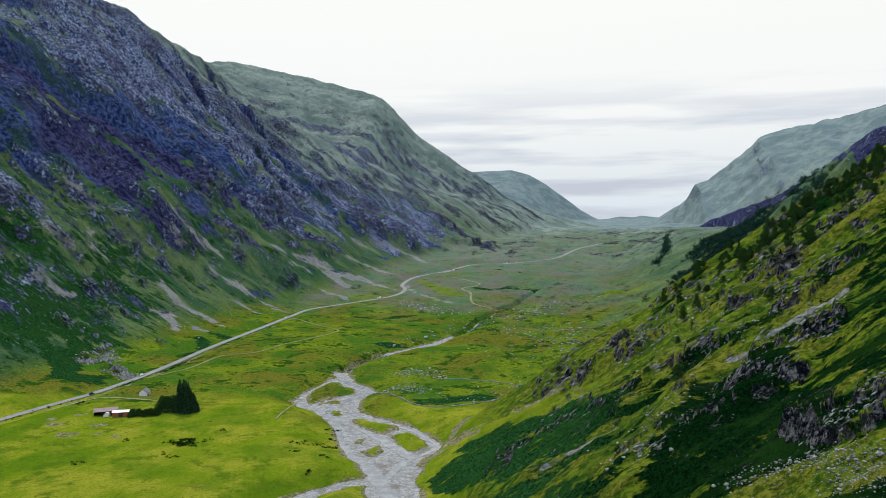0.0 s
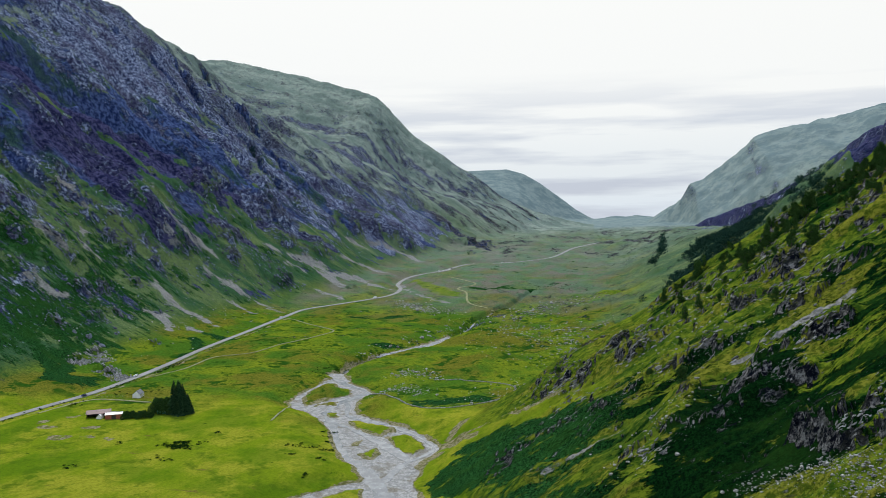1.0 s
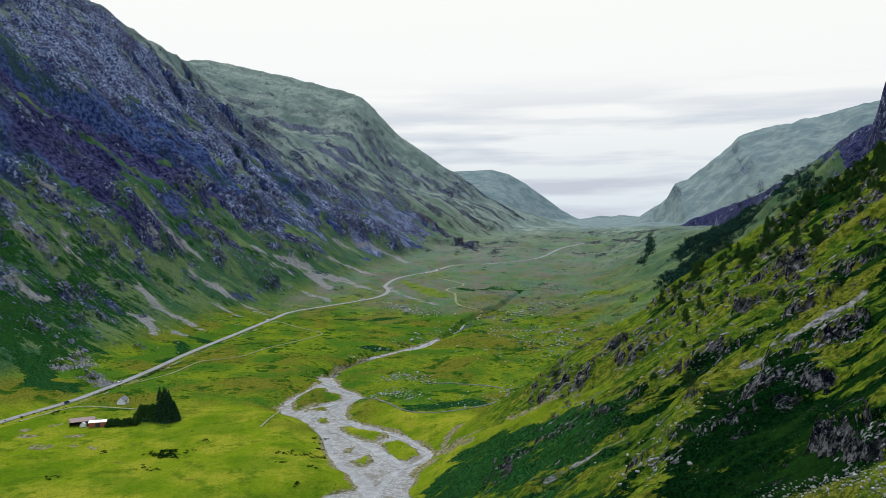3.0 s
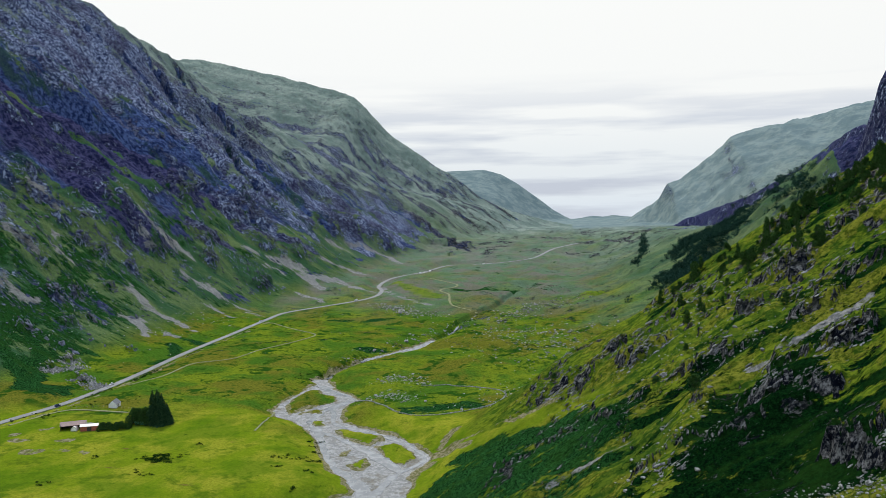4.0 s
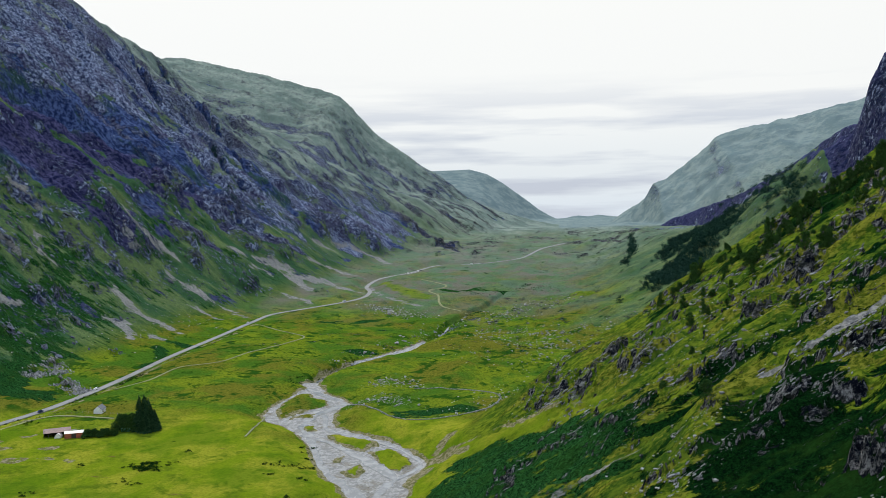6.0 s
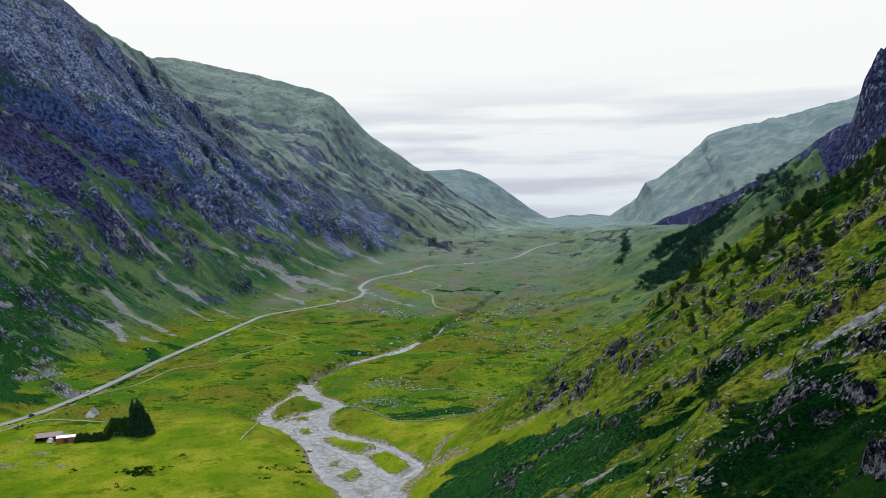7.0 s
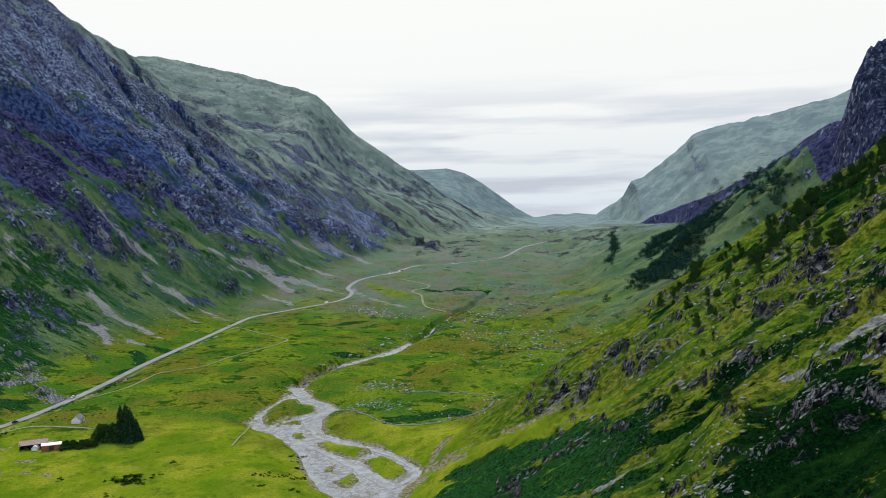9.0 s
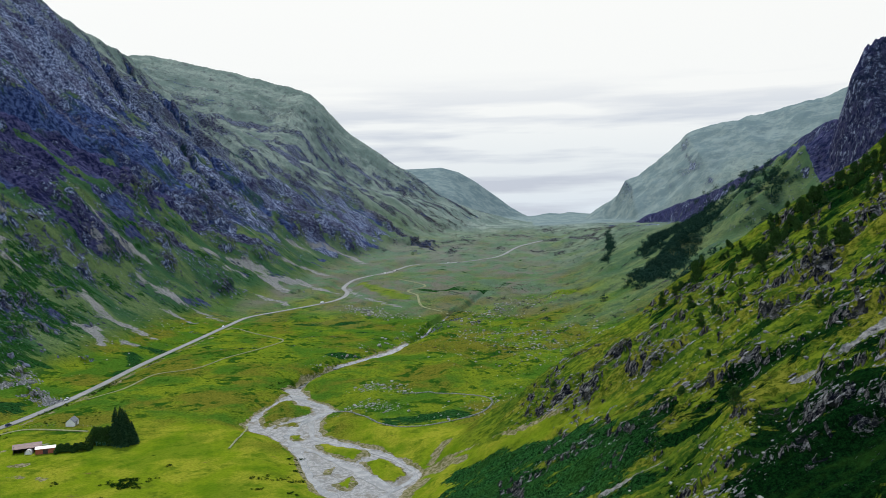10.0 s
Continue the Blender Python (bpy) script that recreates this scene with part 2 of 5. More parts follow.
CRAGS_NEAR_HIGH = [(60, 202, 7, 4), (65, 200, 7, 4), (72, 208, 7, 4), (51, 385, 10, 4), (44, 415, 9, 3), (74, 309, 9, 4), (80, 313, 9, 4), (94, 320, 10, 4), (63, 360, 8, 3), (48, 322, 8, 3), (61, 254, 6, 3), (10, 306, 6, 1.5), (32, 254, 4, 2), (96, 391, 10, 4),
                   (111, 395, 10, 4), (105, 470, 8, 4), (13, 440, 7, 3), (56, 315, 6, 3)]
RIBS = [[(130, 316), (92, 305), (64, 298), (49, 300), (33, 292), (23, 263), (11, 258), (-20, 250)], [(60, 262), (34, 253), (10, 240)], [(150, 362), (116, 364), (81, 370), (53, 369), (24, 380), (-14, 414)], [(60, 330), (28, 322), (6, 313), (-25, 306)]]
FERN_BEDS = [[(-67, 378, 7), (-43, 344, 7), (-26, 330, 7), (-10, 326, 7), (-2, 320, 7)], [(-12, 271, 6), (-1, 248, 6), (6, 250, 6)], [(-476, 616, 10), (-465, 629, 10), (-440, 646, 10)], [(-452, 577, 10), (-436, 582, 10), (-419, 545, 10), (-394, 550, 10)], [(-397, 759, 6), (-379, 758, 6)], [(-525, 747, 8), (-503, 682, 8), (-500, 648, 8)], [(-291, 904, 5), (-259, 900, 7), (-217, 927, 3)], [(-210, 742, 4), (-190, 752, 3)], [(-64, 740, 4), (-43, 734, 5)], [(-177, 1176, 7), (-136, 1185, 8), (-92, 1164, 9)], [(-402, 735, 2), (-385, 715, 4), (-378, 690, 4), (-376, 660, 2)], [(-118, 528, 9), (-80, 542, 9)], [(-65, 404, 12), (-41, 388, 12), (-14, 354, 12), (7, 327, 8)], [(-67, 380, 14), (-26, 327, 16), (-2, 313, 12)], [(44, 264, 18), (38, 249, 20), (40, 220, 25)], [(37, 314, 5), (63, 306, 5)], [(51, 223, 10), (49, 207, 12)]]
GLADES = [[(-285, 1235, 5), (-240, 1165, 14), (-205, 1105, 14)], [(15, 1105, 8), (59, 1030, 11), (88, 985, 8)]]
STONY_KNOLL = [(39, 196, 6), (49, 190, 6), (57, 185, 6), (64, 182, 6)]
LAWN_STRIP = [(1, 369, 4), (-28, 406, 9), (-55, 421, 9), (-80, 447, 6)]
DITCHES = [[(-187, 335), (-193, 356), (-190, 374), (-176, 400)], [(-190, 428), (-183, 446), (-177, 463)], [(-226, 430), (-224, 443), (-224, 455), (-221, 463)], [(-208, 358), (-205, 366), (-201, 375), (-202, 392), (-195, 406)], [(-262, 439), (-258, 450), (-255, 466), (-243, 476)], [(-300, 380), (-285, 392), (-262, 395)]]
BARE = [(-328, 425, 4), (-332, 445, 5), (-308, 427, 4), (-309, 405, 5), (-295, 410, 4), (-279, 408, 2), (-342, 434, 4), (-318, 436, 3)]
ISLANDS = [[(-204, 530), (-214, 547), (-217, 564), (-217, 583), (-213, 600), (-205, 600), (-195, 586), (-186, 583), (-182, 569), (-194, 549), (-201, 537)],
           [(-199, 528), (-197, 538), (-189, 545), (-184, 545), (-183, 535), (-193, 534)],
           [(-162, 496), (-156, 499), (-138, 490), (-127, 488), (-124, 478), (-128, 474), (-130, 466), (-138, 470), (-152, 482)],
           [(-127, 466), (-121, 469), (-117, 474), (-110, 468), (-103, 458), (-99, 449), (-100, 440), (-103, 435), (-110, 440), (-120, 452)],
           [(-134, 430), (-131, 436), (-127, 445), (-122, 432), (-122, 421), (-127, 421)],
           [(-183, 514), (-177, 516), (-171, 507), (-177, 503)], [(-143, 443), (-143, 451), (-140, 457), (-138, 446)]]
BED_FAN = [[(-90, 448, 5), (-80, 447, 7), (-72, 436, 5), (-66, 430, 3)], [(-78, 449, 3), (-60, 441, 2), (-44, 431, 2), (-14, 401, 2), (-2, 378, 1)], [(-88, 432, 3), (-94, 412, 4), (-94, 396, 4)], [(-86, 458, 3), (-79, 472, 2)]]
CHUTES = [[(9, 309, 1.0), (16, 311, 1.2)], [(48, 292, 1.2), (62, 287, 1.6), (77, 291, 1.6), (88, 295, 1.2)], [(-20, 300, 0.8), (2, 300, 1.0), (13, 297, 1.0), (23, 287, 0.8)]]
BED_BACK = [(-116, 381, 5), (-126, 375, 4), (-136, 361, 4), (-146, 343, 4), (-150, 300, 4)]


def outcrops(X, Y, crags, down):
    """Crags with a cliff on the downhill side (down: -1 towards -x, 1 towards +x) and a turf top."""
    rise = np.zeros(X.shape)
    for cx, cy, half, height in crags:
        idx = np.nonzero((np.abs(X - cx) < 2.4 * half) & (np.abs(Y - cy) < 2.4 * half))
        if not len(idx[0]):
            continue
        x, y = X[idx], Y[idx]
        rough = fbm(x / half * 1.0, y / half * 1.8, 171, 3, 0.45)
        across = 0.6 if down < 0 else -0.35
        u = (-down * (x - cx) + across * (y - cy)) / half / math.hypot(1, across) + 0.7 * rough
        v = np.abs(y - cy + across * down * (x - cx)) / half / math.hypot(1, across) + 0.5 * rough
        edge = 1.3 / half
        lump = height * step(-0.6 - edge, -0.6 + 1.5 * edge, u) * (1 - step(-0.4, 1.3, u)) * (1 - step(0.75, 1.05, v))
        rise[idx] = np.maximum(rise[idx], lump * (1 + 0.35 * fbm(x / half * 4, y / half * 4, 175, 3) + 0.5 * (ridged(x / 3.5, y / 3.5, 177, 3) - 0.6)))
    return rise


def terrace(H, rise, wobble, flat=0.62):
    """Turns an even slope into benches and small cliffs; returns the change of height."""
    k = (H + wobble) / rise
    f = k - np.floor(k)
    return rise * (step(flat, 0.97, f) - f)


def floor_height(X, Y):
    rise = 5 * step(500, 850, Y) + 20 * step(850, 1350, Y) + 38 * step(1300, 1950, Y) + 20 * step(1900, 2500, Y) + 3 * step(2500, 4500, Y)
    river = np.interp(Y, [-900, 300, 420, 520, 620, 720, 1030, 1600], [-160, -78, -126, -176, -208, -176, -112, -60])
    return rise + 0.018 * np.maximum(np.abs(X - river) - 30, 0)


def side_far(X, Y):
    """How far up the hill on the right of the glen's head a place lies."""
    x, y, z = np.array(RIGHT_HILL, float).T
    return np.interp(X, x, z) - 0.5 * np.abs(Y - np.interp(X, x, y))


def land(X, Y):
    """Height of the ground, and how rocky, stony, ferny ... it is there."""
    R = np.hypot(X, Y)
    base = floor_height(X, Y)
    # domain warp, so that no edge runs straight
    big = np.clip(R / 900, 0.25, 1.6)
    WX, WY = X + 16 * big * fbm(X / 120, Y / 120, 11, 3), Y + 16 * big * fbm(X / 120, Y / 120, 21, 3)

    # left side of the glen
    toe_left = np.interp(WY, [-3000, -500, 300, 500, 900, 1000, 1100, 1250, 1500, 1750, 2000, 2600, 4000], [-640, -500, -418, -397, -390, -388, -345, -338, -326, -268, -220, -120, -60])
    d = np.maximum(toe_left - WX, 0)
    wall = 0.78 * (np.sqrt(d * d + 62 * 62) - 62)
    cap = np.interp(WY, [-3000, 800, 1300, 1700, 2000, 2300, 3000, 4500], [520, 520, 450, 330, 150, 110, 40, 10])
    left = smin(wall, cap, 40)
    left = smax(left, crest(WX, WY, LEFT_CREST, 1.1) - 18 - base, 14)
    left = smax(left, crest(WX, WY, LEFT_SPUR, 0.85, 5) + 15 - base, 4)
    # right side
    toe_right = np.interp(WY, [-3000, 0, 600, 900, 1500, 2000, 3000, 4000], [-40, -40, -60, -60, -20, 20, 40, 40])
    d = np.maximum(WX - toe_right, 0)
    right = smin(0.55 * (np.sqrt(d * d + 110 * 110) - 110), np.interp(WY, [0, 1100, 1300, 1500, 1700, 1850, 2000, 2200, 2700], [130, 120, 95, 68, 46, 34, 20, 6, 2]), 15)
    rx, ry, rz = np.array(CLIFF_RIDGE, float).T
    d = np.abs(X + 0.4 * (WX - X) - np.interp(WY, ry, rx))
    d = np.sqrt(d * d + 16) - 4
    foot = np.interp(Y, [1000, 1350, 1550, 1700], [10, 10, 20, 26]) + 14 * fbm(X / 60, Y / 60, 33, 3)
    scarp = np.interp(Y + 0.3 * (WY - Y), ry, rz, left=60, right=20) - 0.8 * d - 1.5 * np.minimum(d, foot)
    scarp = scarp + 15 * (ridged((Y + 0.3 * X) / 34, X / 70, 39, 5, 0.6) - 0.6) * step(2, 9, d) * (1 - step(foot, foot + 14, d))
    right = smax(right, np.where(Y > 2250, -50, scarp) - base, 5)
    tower = brow(X + 3 * fbm(X / 26, Y / 26, 35, 3), WY, TOWER, 2.2, 6) + 14 * (ridged(X / 17, Y / 60, 37, 4, 0.55) - 0.62)
    right = np.maximum(right, np.where((Y > 860) & (Y < 1100) & (X > 290), tower, -50) - base)
    # the near spur of the right side
    wx, wy = X + 5 * fbm(X / 40, Y / 40, 31, 3), Y + 7 * fbm(X / 45, Y / 45, 41, 3)
    back = wy - 490
    spur = 42 + 0.72 * (wx + 28) + 0.07 * (np.minimum(wy, 490) - 444) - 0.9 * 0.5 * (back + np.sqrt(back * back + 8 * 8))
    spur = smin(spur, 330, 40) - base
    spur = np.where(spur > -60, smax(spur, 0, 9), 0)
    right = smax(right, spur, 5)
    # hills that close the glen
    HX, HY = X + 14 * fbm(X / 420, Y / 420, 13, 2), Y + 30 * fbm(X / 300, Y / 300, 23, 3)
    hills = brow(HX, HY, GREEN_HILL, 0.5, 40)
    MX, MY = X + 0.6 * (WX - X), Y + 1.0 * (WY - Y)
    hills = np.maximum(hills, brow(MX, MY, RIGHT_HILL, 0.5, 45) + np.interp(X, [600, 850], [-8, 7]) + (X > 100) * step(60, 200, side_far(X, Y)) * 16 * (ridged((X - 0.5 * Y) / 150, (Y + 0.5 * X) / 420, 153, 5, 0.55) - 0.55))
    hills = np.maximum(hills, brow(HX, HY, FAR_HILL, 0.45, 30))
    grooves = ridged((X + 0.35 * Y) / 120, Y / 700, 151, 4, 0.5) - 0.55
    hills = hills + step(60, 260, hills) * (X < 60) * (Y < 3000) * 9 * grooves
    hills = np.maximum(hills, np.where((X > 20) & (X < 420), brow(X, Y, FAR_RIDGE, 0.4, 10), 0)) - base
    side = smax(left, right, 6)
    side = smax(side, hills, 12)
    side = np.maximum(side - 3.0, 0)
    H = base + side

    # gullies, crags and rock bands of the left side
    on_left = step(10, 90, left) * (X < -150)
    high = step(20, 160, side)
    gully = ridged(WY / 95 + 0.0015 * WX, WX / 420, 51, 5, 0.55)
    H = H + on_left * high * (22 * (gully - 0.55) + 10 * (ridged(WY / 42 + 0.002 * WX, WX / 230, 55, 4, 0.55) - 0.5))
    below, _ = near_line(X, Y, LEFT_CREST, 220)
    spur_line, _ = near_line(X, Y, LEFT_SPUR, 220)
    H = H + on_left * high * step(30, 150, below) * step(15, 70, spur_line) * (1 - step(1600, 1850, Y)) * (20 * (gully - 0.55) + 8 * (ridged(WY / 42 + 0.002 * WX, WX / 230, 55, 4, 0.55) - 0.5))
    crag = ridged(WX / 120, WY / 44, 61, 6, 0.6)
    H = H + (0.25 + 0.75 * on_left) * (1 - 0.85 * step(1700, 2200, Y)) * high * (R > 600) * 10 * (crag - 0.5)
    broken = step(-0.25, 0.3, fbm(X / 110, Y / 110, 75, 4))
    H = H + on_left * high * broken * (0.22 * terrace(H, 34, 30 * fbm(X / 90, Y / 90, 71, 4)) + 0.35 * terrace(H, 11, 12 * fbm(X / 35, Y / 35, 72, 4)))
    for line, depth in GULLIES:
        dist, half = near_line(X, Y, line, 70)
        H = H - depth * step(1.0, 0.0, (dist + 8 * fbm(X / 25, Y / 25, 181, 3)) / np.maximum(half, 1))
    H = H + outcrops(X, Y, CRAGS_LEFT, 1)
    # ribs and ledges of the near spur
    near_spur = step(4, 30, spur) * (X > -150) * (Y < 640)
    rib = ridged(wy / 40 + 0.004 * wx, wx / 190, 81, 4, 0.5)
    ledge = fbm(X / 34, Y / 26, 91, 4, 0.6)
    back_bone = np.zeros(X.shape)
    for line in RIBS:
        dist, _ = near_line(X, Y, line, 40)
        back_bone = np.maximum(back_bone, 1 - step(2, 15, dist))
    rill = ridged(wy / 13 + 0.012 * wx, wx / 75, 83, 4, 0.5)
    H = H + near_spur * (5.5 * (rib - 0.55) + 4.0 * back_bone + 2.4 * (rill - 0.55))
    stony = near_spur * step(-0.08, 0.32, ledge) * np.clip(0.35 + 0.65 * step(290, 360, Y), 0, 1)
    H = H + stony * 0.5 * terrace(H, 7.0, 9 * fbm(X / 17, Y / 13, 93, 3, 0.5))
    H = H + stony * 1.0 * (ridged(X / 16, Y / 6, 95, 3, 0.5) - 0.5)
    H = H + near_spur * outcrops(X, Y, CRAGS_NEAR + CRAGS_NEAR_HIGH, -1)
    # bracken and tussocks close to the camera
    H = H + (R < 620) * near_spur * (0.45 * fbm(X / 2.2, Y / 2.2, 97, 3, 0.6) + 0.35 * fbm(X / 6, Y / 6, 98, 2))
    # humps of moraine on the floor
    knoll = step(1500, 1750, Y) * (1 - step(2250, 2600, Y)) * (1 - step(30, 90, side))
    H = H + knoll * 13 * (ridged(X / 85, Y / 130, 105, 4, 0.55) - 0.55)
    hump = step(-230, -100, X) * step(560, 640, Y) * (1 - step(1500, 2300, Y)) * (1 - high)
    H = H + hump * 7.0 * (fbm(X / 60, Y / 60, 101, 4) + 0.1)
    H = H + (1 - high) * (0.9 * fbm(X / 45, Y / 45, 111, 3) + 1.6 * step(600, 1200, Y) * fbm(X / 30, Y / 30, 121, 4))

    # river bed
    bed = np.full(X.shape, -1e3)
    for line in (BED, BED_LOWER, BED_UPPER, BED_BACK):
        dist, half = near_line(X, Y, line, 60)
        bed = np.maximum(bed, half - dist)
    bed = np.maximum(bed, area(X, Y, BED_RING, 60)) + 1.6 * fbm(X / 9, Y / 9, 131, 4)
    for ring in ISLANDS:
        bed = np.minimum(bed, -area(X, Y, ring, 60) + 2.2 * fbm(X / 7, Y / 9, 141, 4, 0.6))
    flat = step(-22, 0, bed) * (1 - step(860, 940, Y))
    H = H * (1 - flat) + flat * (base * 0.9 - 0.3)
    H = H - 1.1 * step(-2.5, 1.5, bed)
    gorge = np.maximum(step(635, 655, Y) * (1 - step(700, 725, Y)), step(820, 850, Y))
    H = H - 4.0 * gorge * step(-5, 1, bed)
    # road bench
    dist, level = near_line(X, Y, ROAD, 40)
    bench = 1 - step(8, 30, dist)
    level = level + 1.6 * step(1150, 1350, Y)
    H = H * (1 - bench) + bench * level
    return dict(H=H, base=base, left=step(3, 24, left) * (X < -150), high=high, side=side, gully=gully, rib=rib, rill=rill, ledge=ledge, spur=near_spur, bed=bed, road=dist, stony=stony, broken=broken, R=R, spine=back_bone)


# -- land end --

# ---------------------------------------------------------------- materials


def material(name):
    m = bpy.data.materials.new(name)
    m.use_nodes = True
    nt = m.node_tree
    bsdf = nt.nodes["Principled BSDF"]
    return m, nt, bsdf


class Net:
    """Shortcuts for node networks."""

    def __init__(self, nt):
        self.nt = nt

    def node(self, kind, **inputs):
        n = self.nt.nodes.new(kind)
        for k, v in inputs.items():
            self.put(n.inputs[k], v)
        return n

    def put(self, socket, v):
        if isinstance(v, bpy.types.NodeSocket):
            self.nt.links.new(v, socket)
        elif isinstance(v, tuple) and len(v) == 3 and socket.type == "RGBA":
            socket.default_value = (*v, 1)
        else:
            socket.default_value = v

    def position(self):
        return self.node("ShaderNodeNewGeometry").outputs["Position"]

    def attr(self, name):
        n = self.nt.nodes.new("ShaderNodeAttribute")
        n.attribute_name = name
        return n.outputs["Fac"]

    def noise(self, size, detail=4.0, rough=0.55, vector=None, stretch=None):
        v = vector or self.position()
        if stretch:
            m = self.nt.nodes.new("ShaderNodeMapping")
            m.inputs["Scale"].default_value = stretch
            self.put(m.inputs[0], v)
            v = m.outputs[0]
        n = self.node("ShaderNodeTexNoise", Vector=v, Scale=1.0 / size, Detail=detail, Roughness=rough)
        return n.outputs["Fac"]

    def cells(self, size, feature="F1"):
        n = self.node("ShaderNodeTexVoronoi", Vector=self.position(), Scale=1.0 / size)
        n.feature = feature
        return n.outputs["Distance"]

    def ramp(self, v, a, b, lo=0.0, hi=1.0):
        n = self.nt.nodes.new("ShaderNodeMapRange")
        n.interpolation_type = "SMOOTHSTEP"
        for s, x in zip(n.inputs, (v, a, b, lo, hi)):
            self.put(s, x)
        return n.outputs[0]

    def math(self, op, a, b=0.0):
        n = self.nt.nodes.new("ShaderNodeMath")
        n.operation = op
        self.put(n.inputs[0], a)
        self.put(n.inputs[1], b)
        return n.outputs[0]

    def mix(self, f, a, b):
        n = self.nt.nodes.new("ShaderNodeMix")
        n.data_type = "RGBA"
        self.put(n.inputs[0], f)
        self.put(n.inputs[6], a)
        self.put(n.inputs[7], b)
        return n.outputs[2]

    def bump(self, height, strength, distance, normal=None):
        n = self.node("ShaderNodeBump", Height=height, Strength=strength, Distance=distance)
        if normal:
            self.put(n.inputs["Normal"], normal)
        return n.outputs[0]


def ground_material():
    m, nt, bsdf = material("hillside")
    n = Net(nt)

    def patchy(name, spread, texture, lo=0.42, hi=0.58):
        cover = n.ramp(n.math("ADD", n.attr(name), n.math("MULTIPLY", n.math("SUBTRACT", texture, 0.5), spread)), lo, hi)
        return n.math("MULTIPLY", cover, n.ramp(n.attr(name), 0.0, 0.12))

    # grass of several kinds, the farther ones with haze in their colour; patches on the slopes are drawn out down the
    # fall line
    down, fall = (0.4, 1, 0.4), (0.55, 1, 0.55)
    tuft, fine = n.noise(5.0, 7, 0.72), n.noise(0.55, 5, 0.75)
    # fine dark specks: shadows between tussocks, mixed into the grass colours
    tussock_shade = n.ramp(n.noise(1.6, 8, 0.80), 0.44, 0.58)
    grit = n.ramp(fine, 0.40, 0.62)
    grass = n.mix(n.ramp(n.noise(34, 7, 0.66), 0.42, 0.58), (0.060, 0.136, 0.014), (0.168, 0.210, 0.015))
    grass = n.mix(n.ramp(n.noise(80, 6, 0.62), 0.48, 0.58), grass, n.mix(grit, (0.116, 0.122, 0.016), (0.178, 0.168, 0.022)))
    grass = n.mix(n.ramp(n.noise(17, 7, 0.7), 0.52, 0.60), grass, (0.022, 0.072, 0.008))
    grass = n.mix(n.math("MULTIPLY", tussock_shade, 0.6), grass, (0.016, 0.040, 0.004))
    rough = n.mix(n.ramp(n.noise(3.2, 9, 0.78, stretch=(0.6, 1, 0.6)), 0.43, 0.58), (0.026, 0.062, 0.007), (0.140, 0.180, 0.015))
    rough = n.mix(n.ramp(n.noise(30, 7, 0.7), 0.46, 0.58), rough, n.mix(0.5, rough, (0.022, 0.060, 0.010)))
    grass = n.mix(n.attr("rough"), grass, rough)
    hay = n.mix(n.ramp(n.noise(2.4, 8, 0.78), 0.42, 0.58), (0.036, 0.058, 0.006), (0.165, 0.172, 0.022))
    grass = n.mix(patchy("dry", 4.5, n.noise(7.0, 9, 0.75, stretch=down)), grass, hay)
    pasture = n.mix(n.ramp(n.noise(34, 6, 0.6, stretch=(1.2, 0.8, 1)), 0.42, 0.60), (0.150, 0.208, 0.010), (0.254, 0.264, 0.023))
    pasture = n.mix(n.ramp(n.noise(13, 8, 0.70), 0.50, 0.64), pasture, (0.095, 0.140, 0.010))
    pasture = n.mix(n.ramp(n.noise(55, 5, 0.6), 0.50, 0.60), pasture, n.mix(0.6, pasture, (0.060, 0.135, 0.006)))
    pasture = n.mix(n.ramp(n.noise(7, 8, 0.76), 0.62, 0.68), pasture, (0.030, 0.070, 0.006))
    pasture = n.mix(n.ramp(n.noise(16, 8, 0.72, stretch=(0.5, 1.6, 1)), 0.63, 0.70), pasture, (0.150, 0.125, 0.028))
    pasture = n.mix(n.math("MULTIPLY", tussock_shade, 0.4), pasture, (0.05, 0.09, 0.006))
    grass = n.mix(n.attr("pasture"), grass, pasture)
    # far moor, lifted in blue and brightness to hold distance haze
    moor = n.mix(n.ramp(n.noise(40, 7, 0.68, stretch=(1, 0.6, 1)), 0.45, 0.56), (0.152, 0.144, 0.116), (0.104, 0.166, 0.100))
    moor = n.mix(n.math("MULTIPLY", tussock_shade, 0.6), moor, (0.054, 0.068, 0.038))
    grass = n.mix(n.attr("moor"), grass, moor)
    earth = n.mix(n.ramp(n.noise(2.2, 7, 0.72), 0.43, 0.58), (0.105, 0.108, 0.036), (0.250, 0.220, 0.140))
    grass = n.mix(patchy("bank", 1.6, n.noise(6.0, 7, 0.72)), grass, earth)
    # slope grass turned teal: blue haze put into its colour
    haze_grass = n.mix(n.ramp(n.noise(40, 7, 0.68, stretch=down), 0.44, 0.58), (0.038, 0.094, 0.046), (0.122, 0.172, 0.070))
    haze_grass = n.mix(n.math("MULTIPLY", tussock_shade, 0.6), haze_grass, (0.010, 0.032, 0.020))
    grass = n.mix(n.attr("haze_grass"), grass, haze_grass)
    # hill grass, paled and greyed with the haze of distance
    hazy_upland = n.mix(n.ramp(n.noise(90, 8, 0.7), 0.42, 0.60), (0.142, 0.190, 0.164), (0.240, 0.290, 0.246))
    hazy_upland = n.mix(n.ramp(n.noise(26, 9, 0.76, stretch=(1, 1, 0.5)), 0.53, 0.64), hazy_upland, (0.108, 0.122, 0.122))
    hazy_upland = n.mix(n.math("MULTIPLY", n.ramp(tuft, 0.46, 0.60), 0.5), hazy_upland, (0.085, 0.105, 0.092))
